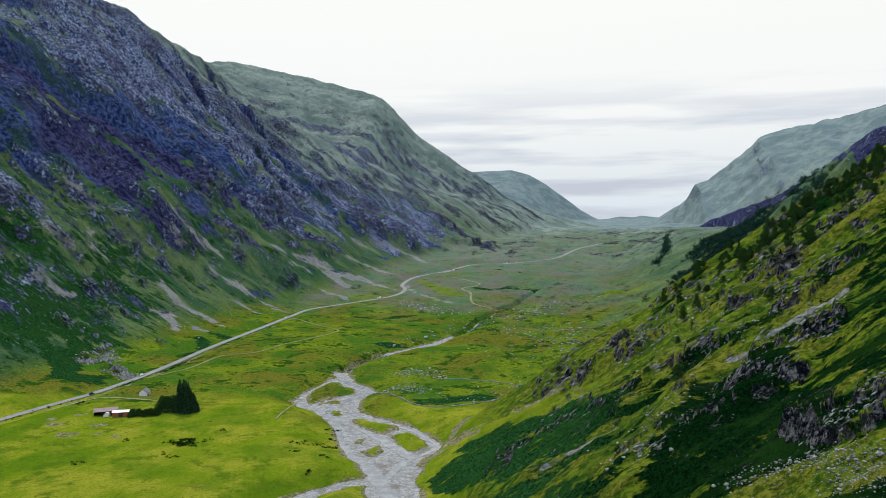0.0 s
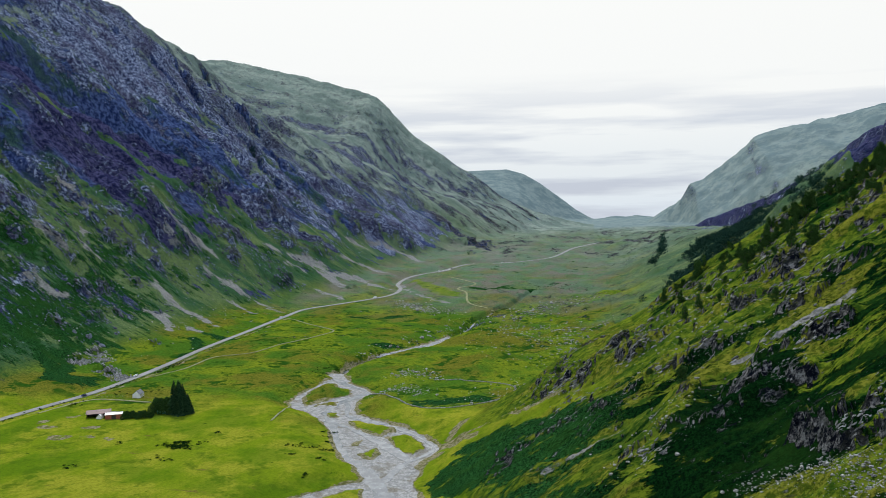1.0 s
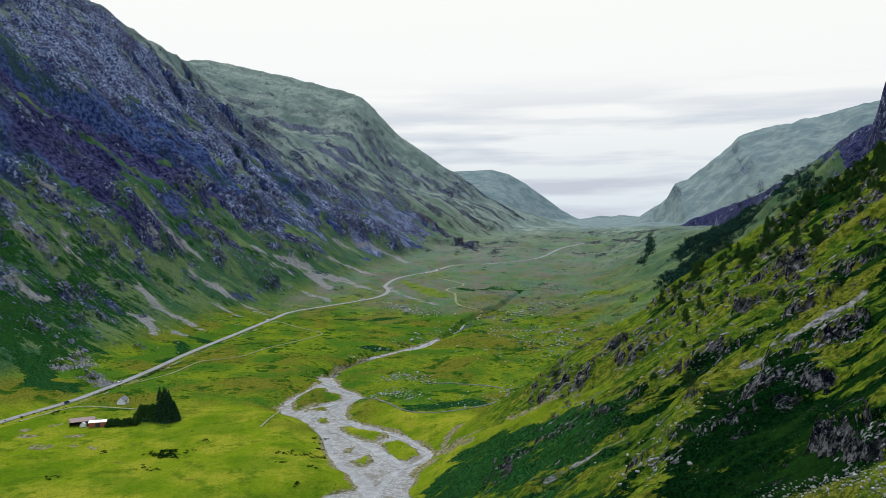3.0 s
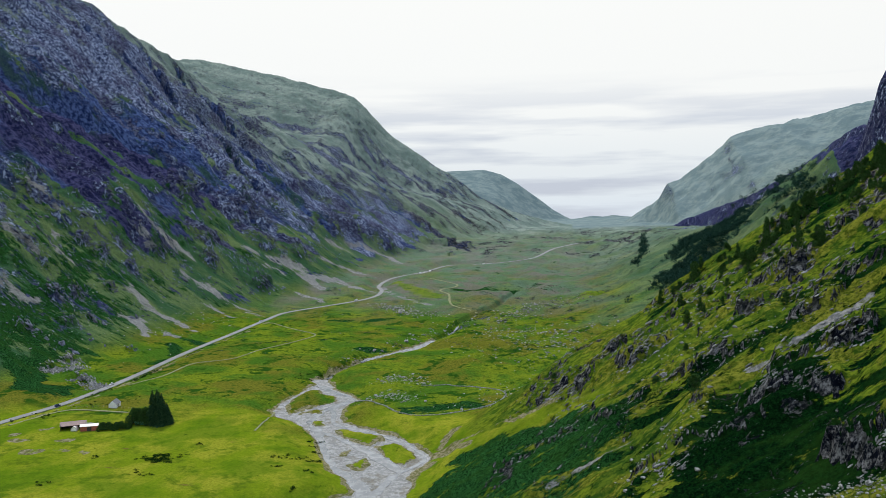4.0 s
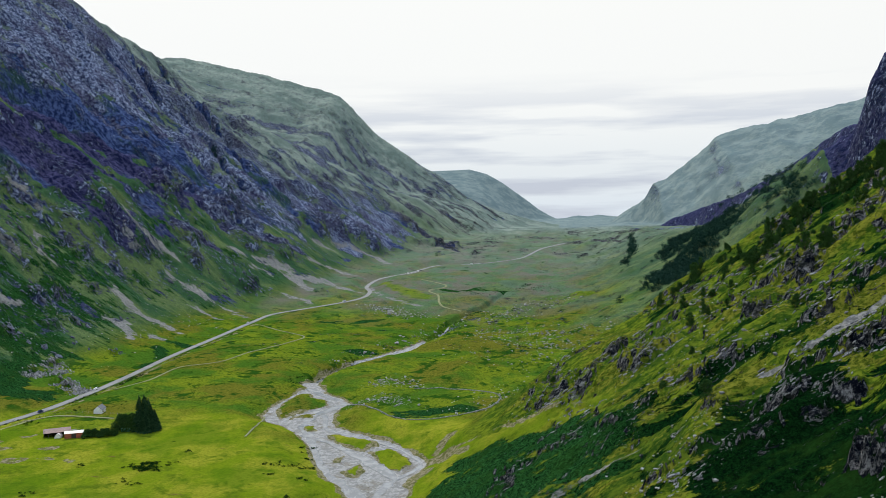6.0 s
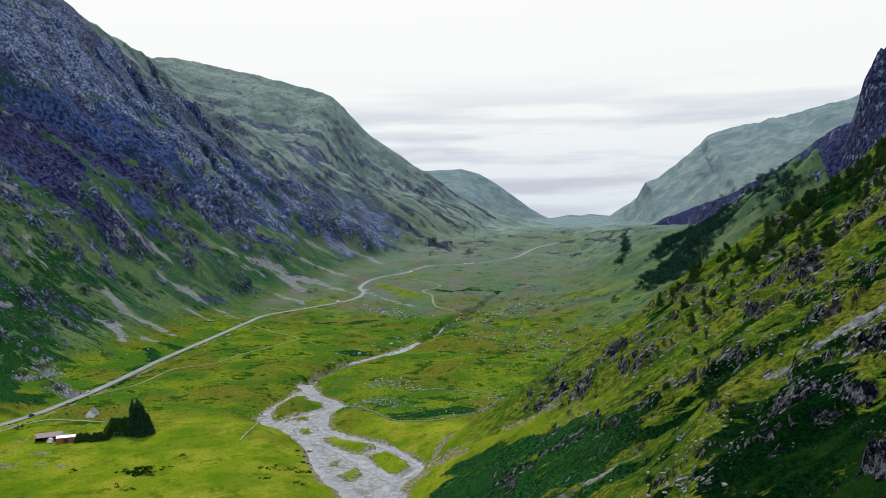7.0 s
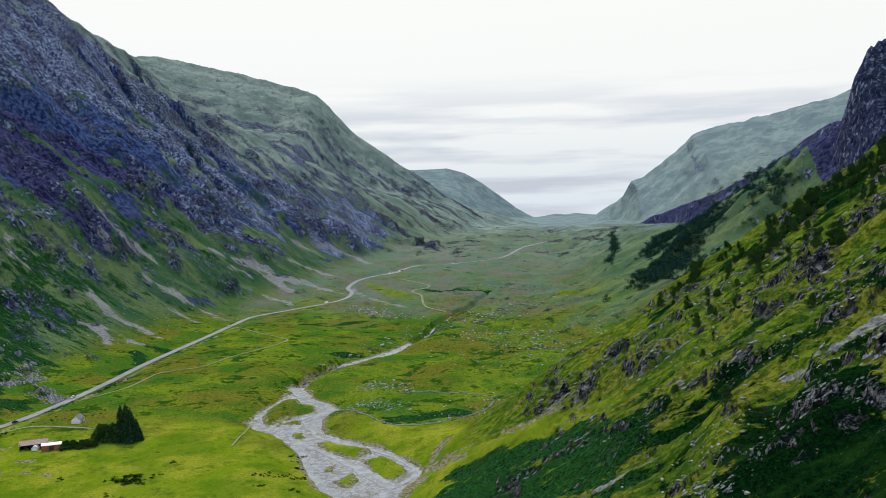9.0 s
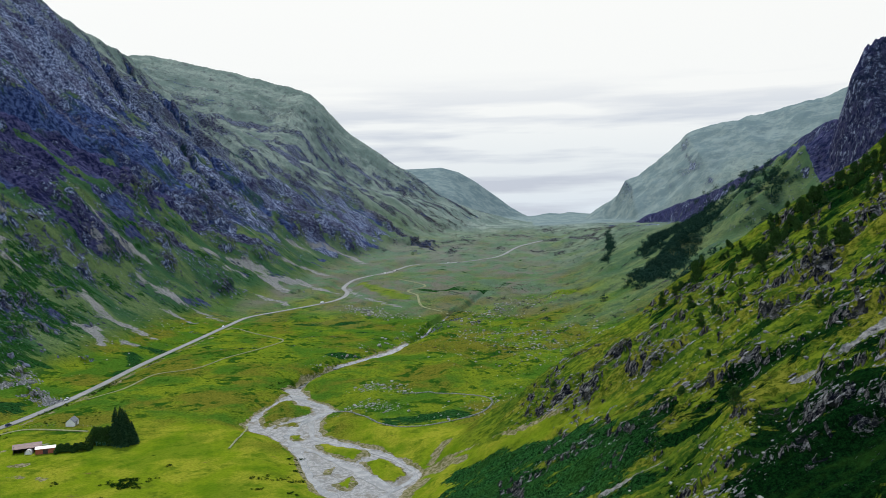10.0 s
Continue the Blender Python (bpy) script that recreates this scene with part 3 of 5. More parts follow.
    # farthest hills: blue-grey air haze mixed into the heather colour
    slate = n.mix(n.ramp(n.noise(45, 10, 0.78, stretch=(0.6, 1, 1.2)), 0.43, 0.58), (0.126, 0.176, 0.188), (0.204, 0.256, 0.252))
    hazy_upland = n.mix(n.math("MULTIPLY", n.attr("slate"), 0.85), hazy_upland, slate)
    grass = n.mix(n.attr("hazy_upland"), grass, hazy_upland)
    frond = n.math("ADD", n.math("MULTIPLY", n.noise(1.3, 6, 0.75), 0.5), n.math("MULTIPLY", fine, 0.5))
    # bracken; on the upper spur its near-black colour includes the hollow's shade
    fern = n.mix(n.ramp(frond, 0.43, 0.60), (0.0008, 0.005, 0.002), n.mix(n.attr("unshaded_fern"), (0.005, 0.027, 0.006), (0.028, 0.106, 0.027)))
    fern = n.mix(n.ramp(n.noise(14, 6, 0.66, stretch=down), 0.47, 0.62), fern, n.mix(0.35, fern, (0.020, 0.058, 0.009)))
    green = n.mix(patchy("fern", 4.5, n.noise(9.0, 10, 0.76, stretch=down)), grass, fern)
    # heather, its blue raised to imitate haze in front of the mountain
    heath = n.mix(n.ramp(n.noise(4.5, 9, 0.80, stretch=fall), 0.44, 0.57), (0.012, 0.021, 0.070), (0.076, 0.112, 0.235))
    heath = n.mix(n.ramp(n.noise(45, 7, 0.7, stretch=down), 0.52, 0.60), heath, n.mix(tussock_shade, (0.046, 0.092, 0.070), (0.008, 0.018, 0.038)))
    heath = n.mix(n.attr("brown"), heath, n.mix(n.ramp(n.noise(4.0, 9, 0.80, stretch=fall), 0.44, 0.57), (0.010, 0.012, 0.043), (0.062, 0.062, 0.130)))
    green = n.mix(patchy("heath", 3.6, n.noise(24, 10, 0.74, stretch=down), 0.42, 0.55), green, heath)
    # bare rock; the mountain kind has air haze in its blue, pale is plain grey
    crack = n.noise(3.0, 10, 0.80, stretch=(0.62, 1, 0.55))
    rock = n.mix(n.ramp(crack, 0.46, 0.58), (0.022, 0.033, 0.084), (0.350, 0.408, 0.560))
    rock = n.mix(n.ramp(n.noise(50, 5, 0.6), 0.45, 0.60), rock, n.mix(0.6, rock, (0.034, 0.026, 0.062)))
    pale = n.mix(n.ramp(n.noise(1.7, 10, 0.84, stretch=(0.45, 1, 0.45)), 0.48, 0.60), (0.006, 0.008, 0.015), (0.300, 0.303, 0.315))
    pale = n.mix(n.ramp(n.noise(6.0, 6, 0.7, stretch=(0.5, 1, 0.5)), 0.48, 0.58), pale, n.mix(0.7, pale, (0.030, 0.034, 0.030)))
    rock = n.mix(n.attr("pale"), rock, pale)
    rock_f = patchy("rock", 4.0, n.noise(3.8, 10, 0.80, stretch=(0.55, 1, 0.50)), 0.47, 0.53)
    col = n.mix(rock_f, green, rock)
    stone = n.mix(n.ramp(n.noise(1.8, 9, 0.80), 0.43, 0.58), (0.118, 0.120, 0.120), (0.285, 0.280, 0.268))
    col = n.mix(patchy("scree", 3.0, n.noise(9.0, 9, 0.76, stretch=down)), col, stone)
    gravel = n.mix(n.ramp(n.noise(2.4, 9, 0.78), 0.42, 0.60), (0.220, 0.218, 0.212), (0.395, 0.390, 0.378))
    gravel = n.mix(n.ramp(n.noise(15, 7, 0.7), 0.52, 0.62), gravel, n.mix(grit, (0.150, 0.138, 0.112), (0.270, 0.250, 0.215)))
    col = n.mix(patchy("gravel", 1.2, n.noise(5.0, 7, 0.72)), col, gravel)
    nt.links.new(col, bsdf.inputs["Base Color"])
    bsdf.inputs["Roughness"].default_value = 0.9
    bsdf.inputs["Specular IOR Level"].default_value = 0.0
    relief = n.math("ADD", n.math("MULTIPLY", n.math("MULTIPLY", crack, rock_f), 3.0), n.math("MULTIPLY", tuft, 0.8))
    relief = n.math("ADD", relief, n.math("MULTIPLY", fine, 0.45))
    nt.links.new(n.bump(relief, 1.0, 1.0), bsdf.inputs["Normal"])
    return m


def water_material():
    m, nt, bsdf = material("shallow_water")
    n = Net(nt)
    col = n.mix(n.ramp(n.noise(6, 4, 0.6), 0.4, 0.65), (0.150, 0.160, 0.168), (0.235, 0.245, 0.250))
    col = n.mix(n.ramp(n.noise(1.6, 7, 0.75, stretch=(1, 0.5, 1)), 0.55, 0.68), col, (0.33, 0.34, 0.35))
    nt.links.new(col, bsdf.inputs["Base Color"])
    bsdf.inputs["Roughness"].default_value = 0.14
    nt.links.new(n.bump(n.noise(0.7, 3), 0.12, 0.2), bsdf.inputs["Normal"])
    return m


def asphalt_material():
    m, nt, bsdf = material("asphalt")
    n = Net(nt)
    col = n.mix(n.ramp(n.noise(9, 5), 0.4, 0.65), (0.15, 0.15, 0.152), (0.20, 0.20, 0.20))
    nt.links.new(col, bsdf.inputs["Base Color"])
    bsdf.inputs["Roughness"].default_value = 0.75
    nt.links.new(n.bump(n.noise(0.05, 3), 0.3, 0.02), bsdf.inputs["Normal"])
    return m


GROUND, WATER, ASPHALT = ground_material(), water_material(), asphalt_material()

# ---------------------------------------------------------------- ground


def masks(X, Y, L, steep):
    """Ground cover, with painted haze and shade, each 0 to 1. steep: rise over run."""
    side, high, R = L["side"], L["high"], L["R"]
    n1, n2, n3 = fbm(X / 70, Y / 70, 201, 4), fbm(X / 24, Y / 24, 211, 4), fbm(X / 150, Y / 150, 221, 4)
    # stripes drawn out down the fall line of the left side
    stripe, broad = fbm(X / 240 + 0.15 * n1, Y / 46 + 0.4 * n1, 231, 4, 0.55), fbm(X / 330, Y / 130, 241, 3)
    lower = 300 * (1 - step(80, 190, side + 60 * n1))
    far_left = step(1450, 1660, Y + 90 * n1 + 120 * stripe - lower)
    west = step(-60, -200, X)
    far = west * far_left + (1 - west) * step(1900, 2500, Y)
    left, spur = L["left"] * (1 - far), L["spur"]
    near = (Y < 640) * 1.0
    out = {}
    reach = far * west * (1 - step(2300, 2700, Y))
    # light: paler part of the left side, top grass plus painted haze
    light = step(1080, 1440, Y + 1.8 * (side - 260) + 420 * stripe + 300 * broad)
    # left side: bare and heathery above, green with crags below
    line = np.interp(Y, [600, 900, 1000, 1100, 1220, 1420, 1530], [200, 150, 130, 125, 85, 60, 30])
    wild = left * step(-34, 34, side - line + 70 * n1 + 40 * n2 + 50 * stripe)
    for line in SWARDS:
        dist, half = near_line(X, Y, line, 50)
        wild = wild * (1 - step(-6, 4, half - dist + 8 * n2))
    rock = left * (0.05 + (1 - wild) * step(15, 60, side) * (0.15 + 0.5 * n2 + 0.3 * stripe) + 0.22 * wild + 0.5 * step(1.15, 2.1, steep) + 0.4 * n2 * wild + 1.3 * wild * (L["gully"] - 0.58) + 0.3 * wild * n3 + 1.1 * wild * stripe)
    rock = rock + spur * near * (0.02 + 0.95 * step(1.25, 2.0, steep) + 0.20 * L["stony"] + 0.25 * n2 + 0.5 * L["stony"] * (L["rill"] - 0.5))
    rx, ry, rz = np.array(CLIFF_RIDGE, float).T
    d = np.abs(X - np.interp(Y, ry, rx))
    wide = np.interp(Y, [940, 1010, 1350, 1550, 1700], [40, 9, 9, 19, 25])
    cliff = (1 - step(wide, wide + 12, d + 22 * n2)) * (Y > 850) * (Y < 2250)
    stack = (X > 292) * (Y > 870) * (Y < 1010) * (side > 105)
    cliff = np.maximum(cliff, stack * 1.0)
    rock = np.maximum(rock, cliff * 0.26)
    rest = (1 - left) * (1 - spur * near)
    flank = step(-20, 110, X + 70 * n1) * step(650, 900, Y + 120 * n1) * (1 - step(2150, 2450, Y))
    brae = (1 - step(2900, 3300, Y)) * far * step(60, -60, X) * step(8, 40, side) * (1 - step(150, 330, side + 80 * n1))
    rock = rock + rest * (high * (0.14 * (1 - far) + 0.7 * step(0.75 + 0.3 * far + 0.75 * flank, 1.3 + 0.5 * far + 0.9 * flank, steep) * (1 - 0.55 * far * west)) + brae * (0.16 + 1.1 * stripe + 0.5 * n2) + reach * high * (0.20 + 0.9 * stripe + 0.4 * n2) + 0.9 * (1 - high) * step(1550, 1750, Y + 200 * n1) * (0.8 * n1 + 0.5 * n2 + 0.08) * (Y < 2500) + (0.40 + 0.25 * (X > -120)) * step(600, 800, Y) * (1 - step(1150, 1350, Y)) * (1 - high) * (n2 + 0.06) + 0.6 * flank * step(1250, 1500, Y) * (n2 + 0.2))
    # shade of the gullies, painted as a dark heath colour along their floors
    gully_shade = np.zeros(X.shape)
    for line, depth in GULLIES:
        dist, half = near_line(X, Y, line, 70)
        gully_shade = np.maximum(gully_shade, 1 - step(0.5, 1.0, (dist + 14 * n2) / np.maximum(half, 1)))
    band = np.zeros(X.shape)
    for line in BANDS:
        dist, half = near_line(X, Y, line, 70)
        band = np.maximum(band, step(-9, 4, half - dist + 14 * n2 + 8 * stripe))
    rock = np.maximum(rock * (1 - 0.85 * gully_shade), 0.60 * band) * (1 - 0.75 * step(2700, 3100, Y)) * (1 - 0.6 * cliff)
    out["rock"] = np.clip(rock, 0, 1)
    out["pale"] = np.clip((1 - left) * ((Y < 860) | (X < 200)) * (1 - 0.55 * far * high), 0, 1)
    spur_d, _ = near_line(X, Y, LEFT_SPUR, 260)
    brown = (1 - step(40, 120, spur_d + 60 * n1)) * wild
    dist, half = near_line(X, Y, HEATHER_SPUR, 160)
    brown = np.maximum(brown, left * step(-25, 15, half - dist + 45 * n1 + 20 * n2))
    out["rock"] = np.clip(out["rock"] + 0.14 * wild - 0.30 * wild * (1 - light) - 0.30 * brown + 0.06 * wild * step(180, 330, side + 90 * broad) + 0.24 * wild * step(1120, 1350, Y) * (1 - gully_shade) - 0.14 * wild * (1 - step(950, 1120, Y)), 0, 1)
    out["brown"] = np.clip(brown + 0.85 * cliff + 0.5 * wild * step(0.0, 0.3, broad) + 0.4 * band + 0.8 * left * (1 - wild), 0, 1) * (1 - 0.7 * gully_shade)
    # heath also darkens low gully ground in place of relief shading
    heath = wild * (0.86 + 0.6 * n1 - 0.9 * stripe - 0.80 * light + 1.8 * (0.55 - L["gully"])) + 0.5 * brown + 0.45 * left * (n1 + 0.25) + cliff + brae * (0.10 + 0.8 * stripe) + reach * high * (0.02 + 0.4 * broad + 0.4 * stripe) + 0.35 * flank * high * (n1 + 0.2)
    out["heath"] = np.clip(np.maximum(heath, np.maximum(gully_shade, 0.8 * band)), 0, 1)
    # where the grass takes the painted haze tint
    out["haze_grass"] = np.clip(left * 0.9 + 0.75 * flank + 0.25 * brae, 0, 1)
    fern = left * (1 - wild) * (0.46 + 1.0 * n1 + 0.4 * n3 + 0.42 * (1 - step(560, 800, Y)) - 0.35 * step(800, 1000, Y)) * (Y < 1500) + spur * near * (0.48 + 0.8 * n1 - 0.4 * L["spine"] - 0.25 * L["stony"] - 0.9 * (L["rill"] - 0.55) - 0.5 * (L["rib"] - 0.55) + 0.2 * (Y < 330))
    for line in FERN_BEDS:
        dist, half = near_line(X, Y, line, 60)
        fern = np.maximum(fern, 0.95 * step(-7, 4, half - dist + 6 * n2))
    fern = fern + 0.6 * (1 - high) * rest * step(620, 760, Y) * (n2 - 0.1) * (1 - far)
    dist, half = near_line(X, Y, LAWN_STRIP, 50)
    lawn = step(-5, 3, half - dist + 5 * n2)
    dist, half = near_line(X, Y, STONY_KNOLL, 40)
    knoll = step(-4, 2, half - dist + 4 * n2)
    glade = np.zeros(X.shape)
    for line in GLADES:
        dist, half = near_line(X, Y, line, 50)
        glade = np.maximum(glade, step(-8, 4, half - dist + 12 * n2))
    fern = fern * (1 - lawn) * (1 - 0.9 * knoll) - 0.7 * spur * near * step(395, 450, Y + 30 * n1) * (1 - step(10, 60, X))
    out["fern"] = np.clip(fern * (1 - gully_shade), 0, 1)
    out["rock"] = out["rock"] * (1 - 0.8 * lawn)
    # 1 at the toe and off the spur, 0 where fern is painted shaded
    out["unshaded_fern"] = np.clip((1 - step(-10, 25, X - 0.15 * (Y - 330))) + 1 - spur, 0, 1)
    # paler cover with painted haze, growing with distance and height
    out["hazy_upland"] = np.clip(far * (0.25 + 0.45 * step(2000, 2400, Y) + 0.75 * high) + 0.9 * left * light * step(60, 160, side + 60 * n1) + 0.12 * flank + 0.28 * (1 - high) * step(1250, 1700, Y) + 0.12 * flank * step(1150, 1500, Y), 0, 1)
    out["moor"] = np.clip((1 - high) * (1 - left) * step(880, 1180, Y + 60 * n1) * (1 - 0.8 * step(-20, 120, X)) * (0.85 + 0.7 * n1) * (1 - 0.4 * far) * (1 - 0.8 * glade), 0, 1)
    out["pasture"] = np.clip((1 - high) * (1 - L["left"]) * (1 - step(0.1, 0.5, spur)) * (1 - step(500, 560, Y + 70 * n1 - 0.12 * X)) + 0.7 * lawn + 0.6 * glade, 0, 1)
    # slate: the zone of farthest hills that gets the strongest haze colour
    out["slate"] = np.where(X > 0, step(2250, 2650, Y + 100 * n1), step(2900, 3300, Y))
    out["rough"] = np.clip(np.maximum(spur * near, left), 0, 1)
    out["dry"] = np.clip(0.45 * knoll + spur * near * (0.14 + 0.38 * L["spine"] + 0.15 * L["stony"] + 0.6 * n2 + 0.8 * (L["rill"] - 0.55)), 0, 1)
    scree = left * (1 - wild) * (0.7 * n2 + 0.9 * (0.45 - L["gully"]) - 0.10)
    for line in SCREE_HIGH + SCREE_LOW + SCREE_FAR:
        dist, half = near_line(X, Y, line, 60)
        scree = np.maximum(scree, 0.70 * step(-7, 6, 1.25 * half - dist + 10 * n2))
    fan = np.zeros(X.shape)
    for line in BED_FAN:
        dist, half = near_line(X, Y, line, 40)
        fan = np.maximum(fan, 0.75 * step(-3, 2, half - dist + 5 * n2))
    for line in CHUTES:
        dist, half = near_line(X, Y, line, 20)
        scree = np.maximum(scree, 0.62 * step(-1.5, 1, half - dist + 3 * n2))
    out["scree"] = np.clip(scree, 0, 1)
    out["bank"] = 0.8 * step(-3.8, -1.0, L["bed"] + 4 * n2) * (Y < 840) * (1 - spur)
    out["bank"] = np.maximum(out["bank"], fan)
    for cx, cy, r in BARE:
        out["bank"] = np.maximum(out["bank"], 0.62 * (1 - step(0.5, 1.3, (np.hypot((X - cx) / 1.5, Y - cy) + 7 * n2) / r)))
    verge = step(4.5, 6, L["road"]) * (1 - step(8, 12, L["road"] + 7 * n2)) * (Y < 900) * (Y > 380) * (X > np.interp(Y, [390, 474, 570, 707, 910], [-393, -381, -369, -374, -374]))
    out["bank"] = np.maximum(out["bank"], 0.55 * verge)
    lay_by, _ = near_line(X, Y, [(-282, 1398), (-262, 1436)], 40)
    far_lay_by, _ = near_line(X, Y, [(-182, 1537), (-160, 1544)], 30)
    yard, _ = near_line(X, Y, [(-322, 462), (-310, 466)], 20)
    for line in DITCHES:
        dist, _ = near_line(X, Y, line, 20)
        out["dry"] = np.maximum(out["dry"], 0.8 * (1 - step(0.3, 2.4, dist + 3 * n2)))
    parking = np.maximum((1 - step(5, 9, lay_by)), np.maximum(1 - step(3, 6, far_lay_by), 0.45 * (1 - step(2, 6, yard + 4 * n2))))
    out["gravel"] = np.maximum(parking, 0) + step(-1.5, 1.5, L["bed"]) * ((Y < 640) | ((Y > 715) & (Y < 830)))
    return out


def polar_axis():
    """Bearings (clockwise from +y) and ranges of the ground's grid: finer where the flight looks."""
    fine = np.radians(np.arange(-47, 29, 0.075))
    rest = np.radians(np.arange(29, 313, 2.0))
    near = np.linspace(0.02, 150, 41)
    mid = 150 * np.exp(np.arange(1, int(math.log(800 / 150) / 0.0046) + 1) * 0.0046)
    far = mid[-1] * np.exp(np.arange(1, int(math.log(4920 / mid[-1]) / 0.0031) + 1) * 0.0031)
    return np.concatenate([fine, rest]), np.concatenate([near, mid, far])


def make_ground():
    bearing, reach = polar_axis()
    A, Rr = np.meshgrid(bearing, reach)
    X, Y = Rr * np.sin(A), Rr * np.cos(A)
    L = land(X, Y)
    rows, cols = X.shape
    co = np.stack([X, Y, L["H"]], -1).reshape(-1, 3)
    i, j = np.meshgrid(np.arange(rows - 1), np.arange(cols), indexing="ij")
    j2 = (j + 1) % cols
    quads = np.stack([i * cols + j, (i + 1) * cols + j, (i + 1) * cols + j2, i * cols + j2], -1).reshape(-1, 4)[:, ::-1]
    me = bpy.data.meshes.new("ground")
    me.vertices.add(len(co))
    me.vertices.foreach_set("co", co.astype(np.float32).ravel())
    me.loops.add(quads.size)
    me.loops.foreach_set("vertex_index", quads.astype(np.int32).ravel())
    me.polygons.add(len(quads))
    me.polygons.foreach_set("loop_start", np.arange(0, quads.size, 4, dtype=np.int32))
    me.polygons.foreach_set("use_smooth", np.ones(len(quads), bool))
    me.update(calc_edges=True)
    dr = np.gradient(L["H"], axis=0) / np.gradient(Rr, axis=0)
    da = np.gradient(L["H"], axis=1) / (Rr * np.gradient(A, axis=1))
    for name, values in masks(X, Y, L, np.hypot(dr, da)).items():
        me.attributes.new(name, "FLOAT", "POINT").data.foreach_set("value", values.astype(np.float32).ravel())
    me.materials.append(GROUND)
    return tagged(new("ground", me), "grassy glen floor and rocky mountain sides with scree and bracken", "ground", kind="structure")


def height_at(x, y):
    return float(land(np.array([[x]], float), np.array([[y]], float))["H"][0, 0])


def smooth_line(line, spacing):
    """Catmull-Rom points along a polyline, evenly spaced."""
    P = np.array(line, float)
    P = np.vstack([2 * P[0] - P[1], P, 2 * P[-1] - P[-2]])
    pts = []
    for a, b, c, d in zip(P[:-3], P[1:-2], P[2:-1], P[3:]):
        k = max(2, int(np.hypot(*(c - b)[:2]) / spacing))
        for t in np.arange(k) / k:
            pts.append(0.5 * (2 * b + (c - a) * t + (2 * a - 5 * b + 4 * c - d) * t * t + (3 * b - a - 3 * c + d) * t ** 3))
    pts.append(P[-2])
    return np.array(pts)


def ribbon(name, line, half, lift, mat, spacing=4.0, thick=0.4):
    """A strip that follows a line over the ground, with sides that reach down into it."""
    pts = smooth_line([p[:2] for p in line], spacing)
    tangent = np.gradient(pts, axis=0)
    tangent /= np.linalg.norm(tangent, axis=1)[:, None]
    normal = np.stack([-tangent[:, 1], tangent[:, 0]], -1)
    if len(line[0]) > 2 and half is None:
        width = smooth_line(line, spacing)[:, 2] * (1 + 0.9 * fbm(pts[:, 0] / 9, pts[:, 1] / 9, 401, 3))
    else:
        width = np.full(len(pts), half)
    a, b = pts + normal * width[:, None], pts - normal * width[:, None]
    z = land(pts[:, :1], pts[:, 1:])["H"][:, 0] + lift
    k = np.ones(7) / 7
    z = np.convolve(np.pad(z, 3, mode="edge"), k, "valid")
    verts, faces = [], []
    for p, q, h in zip(a, b, z):
        verts += [(*p, h - thick), (*p, h), (*q, h), (*q, h - thick)]
    for i in range(len(pts) - 1):
        for j in range(3):
            faces.append((4 * i + j, 4 * i + j + 1, 4 * i + j + 5, 4 * i + j + 4))
    me = bpy.data.meshes.new(name)
    me.from_pydata(verts, [], faces)
    me.materials.append(mat)
    return new(name, me)


ground = make_ground()
tagged(ribbon("road", ROAD, 3.1, 0.45, ASPHALT, 5.0, 1.2), "grey two-lane asphalt road along the foot of the mountains", "road", kind="structure")

# ---------------------------------------------------------------- small helpers for things


def mesh_of(name, verts, faces, mat, smooth=False):
    me = bpy.data.meshes.new(name)
    me.from_pydata([tuple(v) for v in verts], [], [tuple(f) for f in faces])
    me.materials.append(mat)
    if smooth:
        me.polygons.foreach_set("use_smooth", np.ones(len(me.polygons), bool))
    me.update()
    return me


def part(name, bm, mat, parent, label=""):
    """Links a bmesh as one mesh under a thing or under a part."""
    me = bpy.data.meshes.new(name)
    bm.to_mesh(me)
    bm.free()
    me.materials.append(mat)
    ob = new(name, me)
    ob.parent = parent
    if label:
        ob["label"] = label
    return ob


def box_bm(x0, y0, z0, x1, y1, z1, bevel=0.0):
    bm = bmesh.new()
    bmesh.ops.create_cube(bm, size=1, matrix=Matrix.Translation(((x0 + x1) / 2, (y0 + y1) / 2, (z0 + z1) / 2)) @ Matrix.Diagonal((x1 - x0, y1 - y0, z1 - z0, 1)))
    if bevel:
        bmesh.ops.bevel(bm, geom=bm.edges[:], offset=bevel, segments=2, affect="EDGES")
    return bm


def prism_bm(profile, y0, y1):
    """A profile in x and z, drawn out along y."""
    bm = bmesh.new()
    a = [bm.verts.new((x, y0, z)) for x, z in profile]
    b = [bm.verts.new((x, y1, z)) for x, z in profile]
    bm.faces.new(a)
    bm.faces.new(b[::-1])
    for i in range(len(a)):
        j = (i + 1) % len(a)
        bm.faces.new((a[j], a[i], b[i], b[j]))
    bmesh.ops.recalc_face_normals(bm, faces=bm.faces[:])
    return bm


def paint(name, colour, rough=0.7, vary=0.15, size=1.5, bump=0.0):
    m, nt, bsdf = material(name)
    n = Net(nt)
    dark = tuple(c * (1 - vary) for c in colour)
    light = tuple(min(1, c * (1 + vary)) for c in colour)
    nt.links.new(n.mix(n.ramp(n.noise(size, 6, 0.65), 0.35, 0.65), dark, light), bsdf.inputs["Base Color"])
    bsdf.inputs["Roughness"].default_value = rough
    if bump:
        nt.links.new(n.bump(n.noise(size * 0.4, 4), 0.5, bump), bsdf.inputs["Normal"])
    return m


